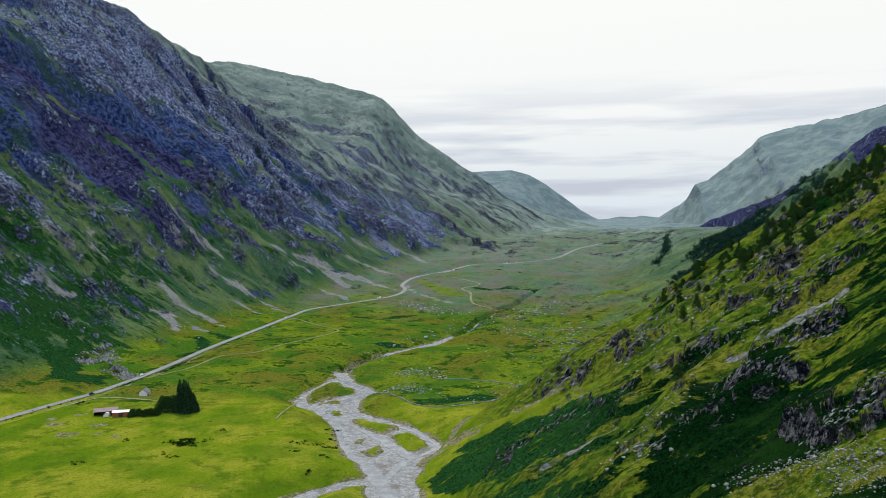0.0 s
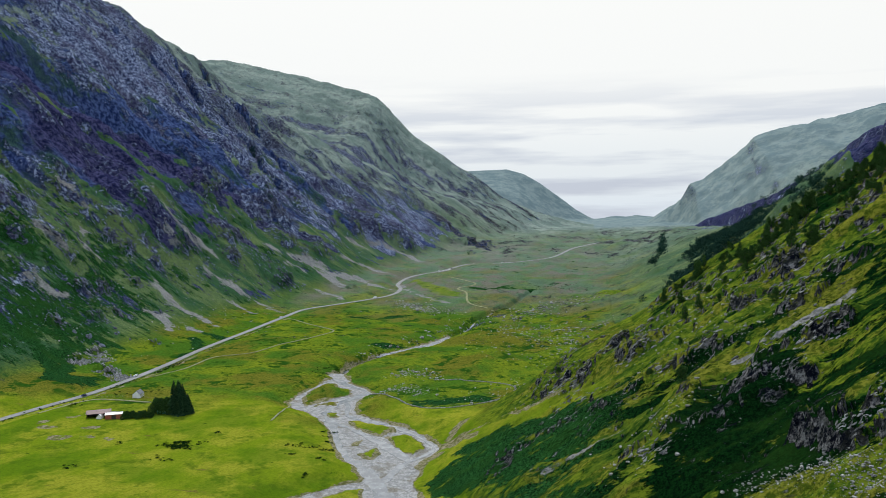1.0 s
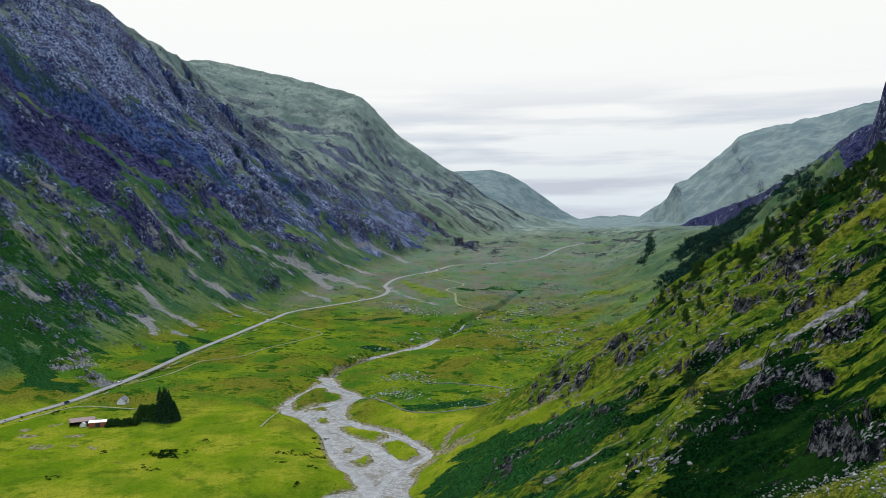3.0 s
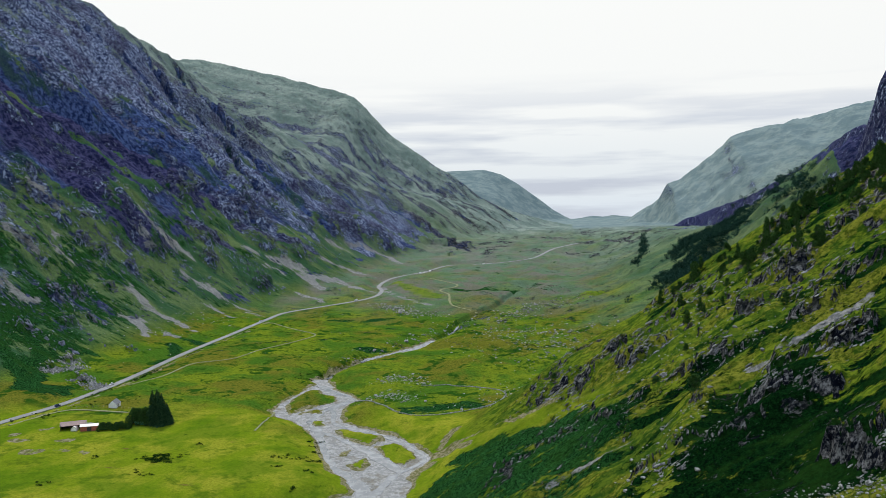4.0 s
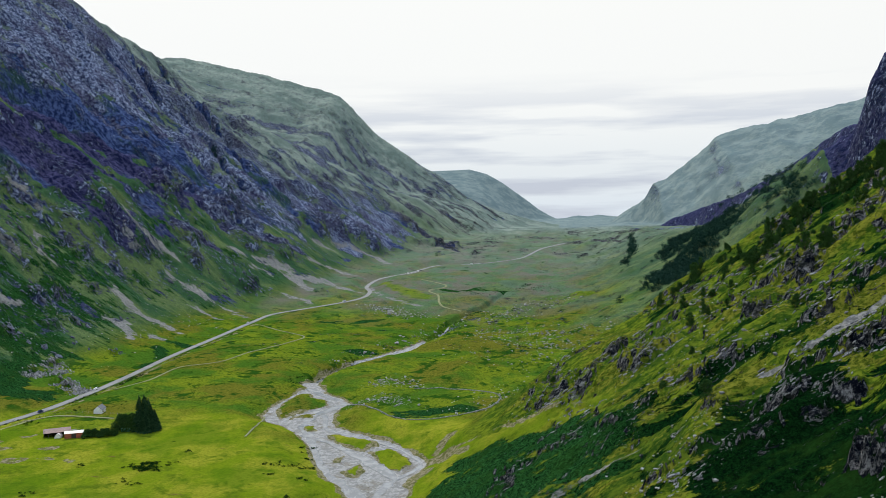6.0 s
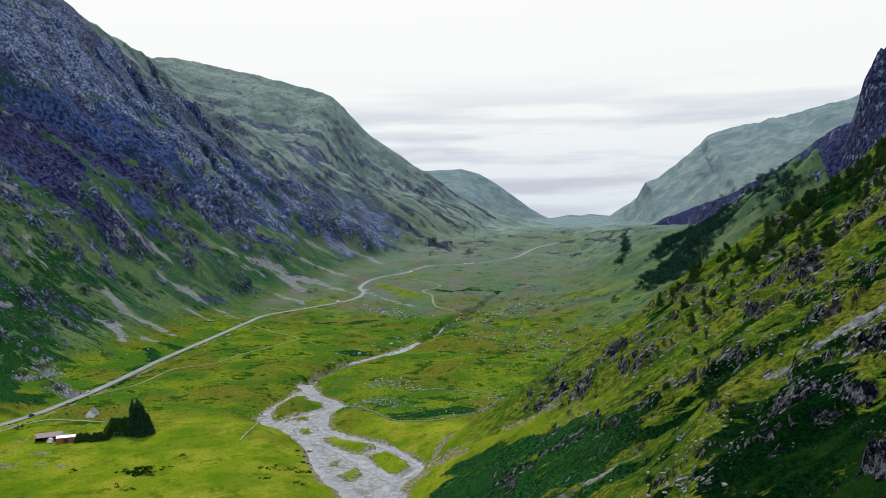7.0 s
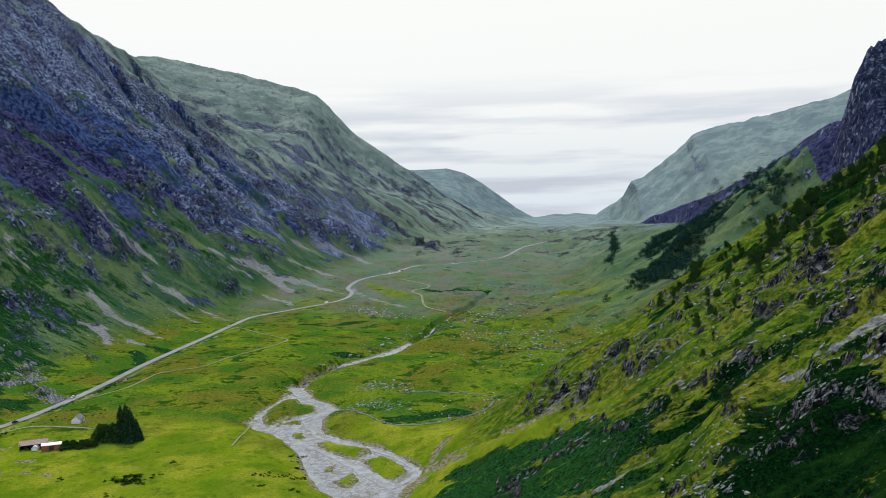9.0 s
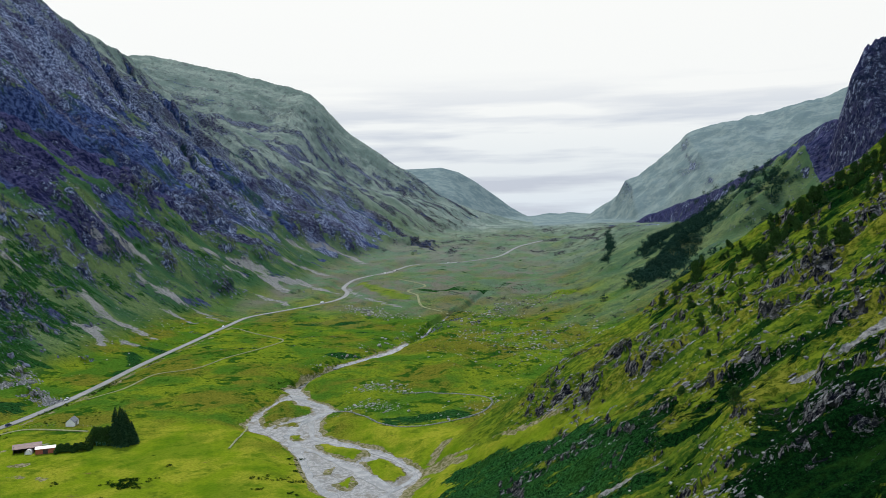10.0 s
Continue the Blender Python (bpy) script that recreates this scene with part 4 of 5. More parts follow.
def leaf_material(name, dark, light):
    m, nt, bsdf = material(name)
    n = Net(nt)
    island = n.nt.nodes.new("ShaderNodeNewGeometry").outputs["Random Per Island"]
    nt.links.new(n.mix(island, dark, light), bsdf.inputs["Base Color"])
    bsdf.inputs["Roughness"].default_value = 0.8
    bsdf.inputs["Specular IOR Level"].default_value = 0.0
    return m


def stone_material(name, dark, light, stain, size):
    m, nt, bsdf = material(name)
    n = Net(nt)
    island = n.nt.nodes.new("ShaderNodeNewGeometry").outputs["Random Per Island"]
    col = n.mix(island, dark, light)
    col = n.mix(n.ramp(n.noise(size, 8, 0.75), 0.46, 0.60), col, stain)
    nt.links.new(col, bsdf.inputs["Base Color"])
    bsdf.inputs["Roughness"].default_value = 0.9
    nt.links.new(n.bump(n.noise(size * 0.6, 6, 0.7), 0.8, size * 0.5), bsdf.inputs["Normal"])
    return m


STONE = stone_material("lichened_stone", (0.045, 0.048, 0.054), (0.32, 0.322, 0.33), (0.014, 0.017, 0.022), 0.8)
PALE_STONE = stone_material("weathered_boulders", (0.14, 0.14, 0.14), (0.42, 0.415, 0.40), (0.09, 0.09, 0.085), 0.8)
CRAG_STONE = stone_material("dark_bedrock", (0.014, 0.020, 0.042), (0.140, 0.165, 0.240), (0.006, 0.009, 0.022), 3.0)
BIRCH_LEAF = leaf_material("birch_leaves", (0.018, 0.050, 0.016), (0.056, 0.116, 0.030))
SPRUCE_LEAF = leaf_material("spruce_needles", (0.012, 0.036, 0.017), (0.042, 0.094, 0.038))
WOOD_LEAF = leaf_material("wood_leaf", (0.012, 0.038, 0.032), (0.034, 0.078, 0.052))
SCRUB_LEAF = leaf_material("scrub_leaves", (0.006, 0.022, 0.005), (0.022, 0.058, 0.010))
BARK = paint("bark", (0.06, 0.05, 0.045), 0.9, 0.4, 0.3, 0.02)
HARLED = paint("white_harling", (0.86, 0.86, 0.85), 0.85, 0.06, 1.0, 0.01)
SLATE = paint("slate", (0.12, 0.125, 0.14), 0.6, 0.25, 0.6)
RUST = paint("rusty_sheeting", (0.155, 0.088, 0.085), 0.6, 0.35, 1.2)
BRICK_RED = paint("red_boards", (0.36, 0.10, 0.06), 0.75, 0.2, 1.0)
PALE_SHEET = paint("pale_sheeting", (0.62, 0.60, 0.57), 0.5, 0.12, 1.5)
DARK_WOOD = paint("dark_boards", (0.05, 0.042, 0.04), 0.85, 0.3, 0.7)
GREEN_SHEET = paint("green_tarpaulin", (0.03, 0.16, 0.09), 0.5, 0.2, 0.8)
GLASS = paint("window_glass", (0.02, 0.025, 0.03), 0.08, 0.1)
RUBBER = paint("tyre_rubber", (0.02, 0.02, 0.02), 0.8, 0.2)
POST_WOOD = paint("weathered_posts", (0.20, 0.18, 0.15), 0.9, 0.3, 0.4)
TRACK_EARTH = paint("track_earth", (0.17, 0.18, 0.075), 0.95, 0.35, 2.5, 0.05)
CAR_WHITE, CAR_BLUE, CAR_DARK = paint("white_paint", (0.78, 0.78, 0.78), 0.3, 0.03), paint("blue_paint", (0.015, 0.03, 0.12), 0.25, 0.05), paint("dark_grey_paint", (0.03, 0.03, 0.035), 0.25, 0.05)


def heights(x, y):
    return land(np.array(x, float)[:, None], np.array(y, float)[:, None])["H"][:, 0]


rng = np.random.default_rng(5)


# ---------------------------------------------------------------- water


def water_strip(line, lift):
    return tagged(ribbon("water", line, None, lift, WATER, 3.0, 0.5), "clear shallow river water over grey gravel", "river", kind="structure")


WATER_MAIN = [(-214, 618, 2.6), (-205, 611, 3), (-194, 598, 3), (-180, 588, 2.6), (-172, 574, 3), (-177, 561, 3), (-184, 540, 2.6), (-183, 515, 3), (-170, 490, 3), (-160, 462, 3.2), (-150, 439, 3.6), (-139, 421, 4), (-128, 410, 4), (-118, 396, 4.5), (-108, 380, 5), (-90, 345, 4), (-76, 305, 5), (-60, 200, 6), (-90, 60, 7), (-150, -200, 7)]
WATER_RIGHT = [(-182, 552, 1.5), (-174, 536, 1.8), (-166, 512, 1.8), (-145, 498, 1.6), (-123, 484, 1.5), (-108, 471, 1.4), (-98, 458, 1.4), (-93, 447, 1.4), (-95, 437, 1.5), (-100, 427, 1.8), (-104, 418, 2.2), (-106, 405, 2.6), (-108, 388, 2)]
WATER_CROSS = [(-178, 497, 1.5), (-163, 488, 2), (-150, 477, 2), (-136, 462, 2.4), (-129, 456, 3), (-120, 446, 4), (-109, 432, 4), (-102, 422, 3)]
WATER_UPPER = [(-112, 1028, 1.2), (-126, 992, 1.3), (-138, 921, 1.4), (-154, 822, 2.5), (-163, 777, 4), (-181, 742, 4), (-202, 712, 1.6), (-212, 684, 1.6), (-217, 655, 1.6), (-212, 634, 3)]
for i, course in enumerate((WATER_MAIN, WATER_RIGHT, WATER_CROSS, WATER_UPPER)):
    water_strip(course, 0.05 + 0.03 * i)

# ---------------------------------------------------------------- tracks and walls
for course, half in (([(-363, 890), (-311, 835), (-277, 806), (-284, 767), (-302, 723), (-312, 676), (-337, 650), (-339, 598), (-354, 578)], 0.8),
                     ([(-240, 1290), (-183, 1213), (-201, 1160), (-183, 1123), (-170, 1052), (-156, 1021), (-127, 993)], 1.5),
                     ([(-363, 456), (-358, 470), (-354, 483), (-342, 494), (-309, 492), (-302, 491)], 1.1),
                     ([(-217, 534), (-206, 496), (-205, 483), (-203, 466)], 0.6)):
    tagged(ribbon("track", course, half, 0.35, TRACK_EARTH, 3.0, 0.9), "pale worn earth track through the grass", "track", kind="structure")


def rock_lump(r, detail=0):
    """Unit stone: a dented icosahedron."""
    bm = bmesh.new()
    bmesh.ops.create_icosphere(bm, subdivisions=1 + detail, radius=1)
    for v in bm.verts:
        v.co *= 0.72 + 0.5 * r.random()
    vs, fs = np.array([v.co[:] for v in bm.verts]), [[v.index for v in f.verts] for f in bm.faces]
    bm.free()
    return vs, np.array(fs)


LUMPS = [rock_lump(np.random.default_rng(i)) for i in range(6)]


def strew(name, x, y, size, mat, flat=0.6, sink=0.25, along=1.0, tilt=0.0, swing=3.14):
    """Many stones in one mesh, lying on the ground. along: how much longer than wide; tilt: how they lean with the slope (towards +x); swing: how far they turn."""
    z = heights(x, y)
    n = len(x)
    size = np.array(size, float)
    sc = size[:, None] * rng.uniform(0.7, 1.3, (n, 3)) * (along, 1, flat)
    a = rng.uniform(-swing, swing, n)
    lean = np.arctan(tilt) + (rng.normal(0, 0.18, n) if tilt else np.zeros(n))
    verts, faces, base = [], [], 0
    for i in range(n):
        vs, fs = LUMPS[i % 6]
        v = vs * sc[i]
        c, s_ = math.cos(a[i]), math.sin(a[i])
        v = np.stack([v[:, 0] * c - v[:, 1] * s_, v[:, 0] * s_ + v[:, 1] * c, v[:, 2]], -1)
        c, s_ = math.cos(lean[i]), math.sin(lean[i])
        v = np.stack([v[:, 0] * c - v[:, 2] * s_, v[:, 1], v[:, 0] * s_ + v[:, 2] * c], -1)
        verts.append(v + (x[i], y[i], z[i] + size[i] * flat * (0.5 - sink)))
        faces.append(fs + base)
        base += len(vs)
    return new(name, mesh_of(name, np.concatenate(verts), np.concatenate(faces), mat))


def wall_line(name, line, label):
    pts = smooth_line(line, 0.9)
    n = len(pts)
    k = 3
    x = np.repeat(pts[:, 0], k) + rng.normal(0, 0.25, n * k)
    y = np.repeat(pts[:, 1], k) + rng.normal(0, 0.25, n * k)
    return tagged(strew(name, x, y, rng.uniform(0.3, 0.55, n * k), PALE_STONE, 0.9, -0.1), label, "stone wall")


wall_line("dry_stone_wall", [(-168, 569), (-150, 547), (-138, 537), (-124, 521), (-108, 513), (-90, 520), (-73, 533), (-62, 550), (-57, 574), (-67, 589), (-84, 597), (-100, 601), (-123, 596)],
          "low tumbled grey dry stone wall looping over the grassy mound")


# ---------------------------------------------------------------- trees


def leaf_cloud(centres, radii, count, leaf, r):
    """Small leaf clumps, each two crossed blades, spread through soft balls."""
    verts, faces = [], []
    pick = r.choice(len(centres), count, p=radii ** 2 / (radii ** 2).sum())
    d = r.normal(size=(count, 3))
    d /= np.linalg.norm(d, axis=1)[:, None]
    pos = centres[pick] + d * (radii[pick] * r.uniform(0.55, 1.05, count))[:, None]
    for p in pos:
        a, b = r.normal(size=(2, 3))
        a /= np.linalg.norm(a)
        b -= a * (a @ b)
        b /= np.linalg.norm(b)
        h = leaf * r.uniform(0.6, 1.3)
        k = len(verts)
        c = np.cross(a, b)
        verts += [p - a * h, p + b * h * 0.6, p + a * h, p - b * h * 0.6 + c * h * 0.4]
        faces += [(k, k + 1, k + 2), (k, k + 2, k + 3)]
    return np.array(verts), faces


def tube(points, radii, sides=6):
    verts, faces = [], []
    for i, (p, q) in enumerate(zip(points, radii)):
        for j in range(sides):
            a = j * math.tau / sides
            verts.append((p[0] + q * math.cos(a), p[1] + q * math.sin(a), p[2]))
        if i:
            for j in range(sides):
                faces.append(((i - 1) * sides + j, (i - 1) * sides + (j + 1) % sides, i * sides + (j + 1) % sides, i * sides + j))
    return verts, faces


def broadleaf(seed, height, spread, leaves, label):
    r = np.random.default_rng(seed)
    tree = tagged(new("birch_tree"), label, "tree", "hillside birches")
    v, f = tube([(0, 0, -1.0), (0.1, 0, height * 0.25), (0.0, 0.12, height * 0.55), (0.1, 0.1, height * 0.9)], [0.2, 0.15, 0.1, 0.03])
    for _ in range(5):
        a, z = r.random() * 6.28, height * r.uniform(0.25, 0.6)
        reach = spread * r.uniform(0.4, 0.8)
        lv, lf = tube([(0, 0, z), (reach * math.cos(a) * 0.6, reach * math.sin(a) * 0.6, z + reach * 0.4), (reach * math.cos(a), reach * math.sin(a), z + reach * 0.9)], [0.09, 0.06, 0.02], 4)
        f = f + [tuple(i + len(v) for i in q) for q in lf]
        v = v + lv
    trunk = new("trunk", mesh_of("trunk", v, f, BARK))
    trunk.parent = tree
    n = 13
    c = np.stack([r.normal(0, spread * 0.36, n), r.normal(0, spread * 0.36, n), r.uniform(0.16, 0.90, n) * height], -1)
    c[:, :2] *= (1.25 - c[:, 2:] / height)
    lv, lf = leaf_cloud(c, r.uniform(0.24, 0.42, n) * spread, int(leaves * 1.5), 0.42, r)
    crown = new("crown", mesh_of("crown", lv, lf, BIRCH_LEAF))
    crown.parent = tree
    return tree


def spruce(seed, height, spread, label):
    r = np.random.default_rng(seed)
    tree = tagged(new("spruce_tree"), label, "tree", "spruces by the farm")
    v, f = tube([(0, 0, -0.6), (0, 0, height * 0.5), (0, 0, height)], [0.35, 0.2, 0.03])
    trunk = new("trunk", mesh_of("trunk", v, f, BARK))
    trunk.parent = tree
    verts, faces = [], []
    tiers = 34
    for i in range(tiers):
        z = height * (0.08 + 0.9 * i / tiers)
        reach = spread * (1 - (i / tiers)) ** 0.8 * r.uniform(0.85, 1.1) + 0.15
        for j in range(max(9, int(30 - i * 0.6))):
            a = r.random() * 6.28
            d, p = np.array([math.cos(a), math.sin(a), -0.28]), np.array([-math.sin(a), math.cos(a), 0])
            w = reach * r.uniform(0.75, 1.1)
            o = np.array([0, 0, z + r.uniform(-0.3, 0.3)])
            k = len(verts)
            verts += [o, o + d * w * 0.55 + p * w * 0.17, o + d * w, o + d * w * 0.55 - p * w * 0.17, o + d * w * 0.6 + np.array([0, 0, -0.5])]
            faces += [(k, k + 1, k + 2), (k, k + 2, k + 3), (k, k + 4, k + 2)]
    crown = new("crown", mesh_of("crown", verts, faces, SPRUCE_LEAF))
    crown.parent = tree
    return tree


def plant(kinds, spots, grow=(0.7, 1.3)):
    z = heights([p[0] for p in spots], [p[1] for p in spots])
    for i, (x, y) in enumerate(spots):
        k = rng.uniform(*grow)
        m = Matrix.LocRotScale((x, y, z[i] - 0.1), Euler((0, 0, rng.random() * 6.28)), None)
        source = kinds[i % len(kinds)]
        source.scale = (k, k, k * rng.uniform(0.85, 1.15))
        if i < len(kinds):
            source.location, source.rotation_euler = (x, y, z[i] - 0.1), (0, 0, rng.random() * 6.28)
        else:
            copy_thing(source, m)


def scatter(line, count, spread):
    """Spots strewn along a line: x, y and how far from it."""
    pts = smooth_line(line, 2.0)
    p = pts[rng.integers(0, len(pts), count)]
    return [tuple(q) for q in p + rng.normal(0, spread, (count, 2))]


birches = [broadleaf(11, 7.5, 3.4, 420, "dark green birch tree on the steep rocky hillside"), broadleaf(12, 6.0, 3.6, 380, "dark green birch tree on the steep rocky hillside"),
           broadleaf(13, 9.0, 3.6, 480, "tall dark green birch tree on the steep rocky hillside"), broadleaf(14, 4.2, 3.0, 300, "low bushy birch tree on the steep rocky hillside")]
spots = scatter([(104, 462), (120, 458), (139, 460), (165, 462)], 70, 8) + scatter([(126, 400), (142, 440), (165, 440)], 45, 8) + scatter([(78, 436), (90, 444), (112, 446)], 34, 6)
spots += scatter([(48, 385), (62, 415), (74, 420), (93, 396)], 26, 7) + scatter([(40, 462), (60, 478), (84, 482)], 26, 6) + scatter([(84, 372), (100, 372), (112, 380)], 16, 5)
spots += [(22, 330), (30, 291), (-20, 440), (15, 402), (70, 330), (36, 350)]
plant(birches, spots, (0.45, 0.95))

# the farm's trees
spruces = [spruce(21, 21, 5.8, "tall dark green spruce standing beside the farm"), spruce(22, 15, 5.2, "dark green spruce standing beside the farm")]
plant(spruces, [(-270, 471), (-272, 472), (-267, 471), (-265, 471), (-267, 468), (-264, 472), (-272, 469)], (0.8, 1.0))
farm_trees = [broadleaf(31, 11, 6.0, 1700, "broad dark green tree beside the farm"), broadleaf(32, 5.5, 4.6, 1300, "rounded dark green shelter tree behind the farm barn")]
for t_ in farm_trees:
    t_["group"] = "farm trees"
plant(farm_trees[:1], [(-285, 469), (-281, 469), (-277, 469), (-285, 472), (-281, 472), (-284, 466), (-276, 471)], (0.7, 0.9))
plant(farm_trees[1:], [(-300, 453), (-296, 452), (-293, 453), (-290, 453), (-288, 454), (-285, 455), (-283, 457), (-282, 459), (-295, 457), (-290, 458)], (0.55, 0.8))


def scrub(name, spots, size, leaves, leaf, mat, label, category, squash=1.0):
    """Many far or low bushes as one mesh of small leaf clumps."""
    x, y = np.array(spots).T
    z = heights(x, y)
    verts, faces, base = [], [], 0
    for i in range(len(x)):
        h = size * rng.uniform(0.55, 1.35)
        c = np.array([(0, 0, h * 0.5), (h * 0.3, 0.1, h * 0.35), (-h * 0.25, h * 0.2, h * 0.4), (0, -h * 0.3, h * 0.6)]) + rng.normal(0, h * 0.12, (4, 3))
        v, f = leaf_cloud(c, np.full(4, h * 0.42), leaves, leaf * h / size, rng)
        v = v * (1, 1, squash) + (x[i], y[i], z[i] - 0.08 * h)
        verts.append(v)
        faces.append(np.array(f) + base)
        base += len(v)
    ob = new(name, mesh_of(name, np.concatenate(verts), np.concatenate(faces), mat))
    return tagged(ob, label, category, kind="stuff")


wood = scatter([(100, 960), (118, 1000), (158, 1050), (192, 1130), (232, 1195)], 300, 11) + scatter([(150, 1090), (200, 1180)], 60, 16) + scatter([(142, 1690), (122, 1480), (110, 1370), (84, 1200)], 80, 3) + scatter([(90, 700), (120, 800), (150, 900)], 120, 14)
wood += scatter([(140, 1170), (172, 1230), (205, 1230), (232, 1240)], 260, 12) + scatter([(150, 1000), (190, 1075), (220, 1150)], 220, 16) + scatter([(330, 1250), (322, 1500), (310, 1700)], 120, 18) + scatter([(235, 900), (250, 1000), (262, 1150)], 160, 14)
wood += scatter([(90, 938), (115, 935), (138, 1004), (174, 1058), (215, 1120)], 260, 12) + scatter([(100, 925), (135, 960), (165, 1010)], 160, 9)
scrub("birch_wood", wood, 7.0, 80, 0.78, WOOD_LEAF, "dark green birch wood in the hollows below the cliffs", "wood")
low = scatter([(-229, 622), (-221, 652), (-213, 683), (-207, 709), (-199, 733)], 130, 3.5) + scatter([(-151, 849), (-139, 894), (-123, 935), (-108, 1010)], 130, 4)
for x, y in [(-232, 400), (-236, 402), (-230, 400), (-236, 410), (-232, 407), (-233, 381), (-226, 380), (-223, 413), (-268, 400), (-171, 419), (-168, 420), (-160, 419), (-158, 422), (-154, 429), (-151, 430), (-167, 403), (-147, 398), (-148, 376), (-170, 465), (-164, 455), (-158, 445), (-269, 359), (-163, 470), (-223, 432)]:
    low += scatter([(x, y), (x + 2, y + 1)], 6, 1.6)
low += scatter([(-240, 404), (-232, 402), (-226, 404)], 70, 2.6) + scatter([(-237, 409), (-231, 411)], 24, 1.6)
low += scatter([(-386, 400), (-374, 500)], 30, 2.0) + scatter([(-361, 590), (-362, 640)], 60, 1.6) + scatter([(-366, 690), (-367, 730)], 26, 1.4) + scatter([(-366, 540), (-362, 575)], 24, 1.4) + scatter([(-364, 760), (-366, 860)], 40, 2.5) + scatter([(66, 1536), (70, 1450)], 30, 14) + scatter([(-110, 1185), (-43, 1179), (-20, 1200)], 90, 12)
low += scatter([(-54, 747), (-40, 750)], 26, 4) + scatter([(-330, 540), (-318, 520), (-350, 505)], 26, 5) + scatter([(-345, 480), (-350, 470)], 12, 3)
scrub("scrub", low, 1.5, 70, 0.21, SCRUB_LEAF, "low dark green bushes and gorse along the river and the road", "scrub", 0.6)

# ---------------------------------------------------------------- rock


def slabs(name, crags, per, mat, down, label):
    """Broken slabs of bedrock that stand out of the slope at the crags."""
    x, y, size = [], [], []
    for cx, cy, half, height in crags:
        k = int(per * (0.5 + half / 12))
        u, v = rng.normal(0, 0.42, k), rng.normal(0, 0.5, k)
        x.append(cx + half * (0.45 * down + u))
        y.append(cy + half * (v + 0.3 * u))
        size.append(min(height, 8) * (0.12 if down < 0 else 0.2) * rng.uniform(0.25, 1.0, k) ** 1.5)
    x, y, size = np.concatenate(x), np.concatenate(y), np.concatenate(size)
    return tagged(strew(name, x, y, size, mat, 0.55, 0.5, 2.0, -0.8 * down, 0.3), label, "rock", kind="stuff")


slabs("bedrock_slabs", [c for c in CRAGS_NEAR + CRAGS_NEAR_HIGH if c[3] < 6], 70, STONE, -1, "grey broken bedrock slabs breaking out of the grassy hillside")
slabs("mountain_crags", [c for c in CRAGS_LEFT if c[1] > 635 or c[0] < -480] + [(-206, 702, 10, 4), (-140, 892, 12, 5), (-118, 945, 10, 4)], 70, CRAG_STONE, 1, "dark grey crags standing out of the mountain side")
slabs("pale_crags", [(-438, 621, 8, 5), (-426, 610, 8, 5), (-401, 582, 8, 5), (-390, 576, 8, 5), (-380, 572, 8, 5), (-434, 593, 8, 5)], 260, STONE, 1, "pale grey broken rock ribs above the valley road")
cells = rng.uniform((-40, 205), (150, 480), (26000, 2))
L_ = land(cells[:, :1], cells[:, 1:])
keep = (L_["stony"][:, 0] * (fbm(cells[:, 0] / 9, cells[:, 1] / 5, 301, 3) + 0.5) > 0.50) & (L_["spur"][:, 0] > 0.5)
cells = cells[keep][:3200]
for chain, count in (([(-27, 430), (-16, 407), (-7, 399)], 130), ([(15, 378), (24, 377), (33, 380)], 130), ([(26, 347), (29, 328)], 70), ([(46, 262), (53, 260)], 60), ([(68, 271), (74, 264)], 60), ([(12, 255), (23, 250)], 60), ([(39, 323), (44, 321)], 50),
                     ([(48, 411), (57, 421)], 60), ([(70, 315), (74, 298)], 60), ([(48, 292), (62, 287), (77, 291), (88, 295)], 60)):
    cells = np.vstack([cells, scatter(chain, count, 2.2)])
tagged(strew("outcrop_slabs", cells[:, 0], cells[:, 1], 0.15 + 0.7 * rng.random(len(cells)) ** 2.2, STONE, 0.5, 0.35, 2.2, 0.75, 0.3), "pale grey rock ledges showing through the hillside turf", "rock", kind="stuff")
cells = rng.uniform((-900, 620), (-410, 1700), (60000, 2))
L_ = land(cells[:, :1], cells[:, 1:])
keep = (L_["left"][:, 0] > 0.3) & (fbm(cells[:, 0] / 60, cells[:, 1] / 26, 311, 4) + 0.22 * (L_["side"][:, 0] > 80) > 0.34) & (L_["side"][:, 0] < 170)
cells = cells[keep][:1800]
tagged(strew("mountain_slabs", cells[:, 0], cells[:, 1], 0.5 + 2.2 * rng.random(len(cells)) ** 4, CRAG_STONE, 0.55, 0.25, 1.8, -0.8, 0.6), "dark blue-grey rock slabs on the mountain side", "rock", kind="stuff")

# ---------------------------------------------------------------- stones
bx, by, bs = [], [], []


def stones(line, count, spread, small, large):
    for x, y in scatter(line, count, spread):
        bx.append(x)
        by.append(y)
        bs.append(small * (large / small) ** (rng.random() ** 2.2))


stones([(37, 207), (43, 202), (48, 199), (54, 194), (57, 186), (63, 182)], 700, 2.6, 0.10, 0.55)
stones([(52, 182), (57, 183), (61, 181), (61, 174)], 420, 3.0, 0.10, 0.5)
stones([(-155, 568), (-134, 565), (-125, 556)], 240, 8, 0.25, 1.1)
stones([(-125, 606), (-145, 617), (-155, 604)], 160, 7, 0.3, 1.6)
stones([(-85, 537), (-60, 560), (-40, 600)], 160, 14, 0.25, 1.0)
stones([(-90, 885), (-40, 760), (0, 700), (20, 860)], 800, 38, 0.35, 1.7)
stones([(20, 250), (15, 268), (30, 285)], 160, 8, 0.2, 0.9)
stones([(60, 320), (40, 390), (70, 400)], 420, 20, 0.25, 1.1)
stones([(-560, 760), (-500, 720), (-460, 640)], 260, 40, 0.3, 1.3)
stones([(-480, 860), (-440, 820), (-430, 900)], 160, 35, 0.3, 1.3)
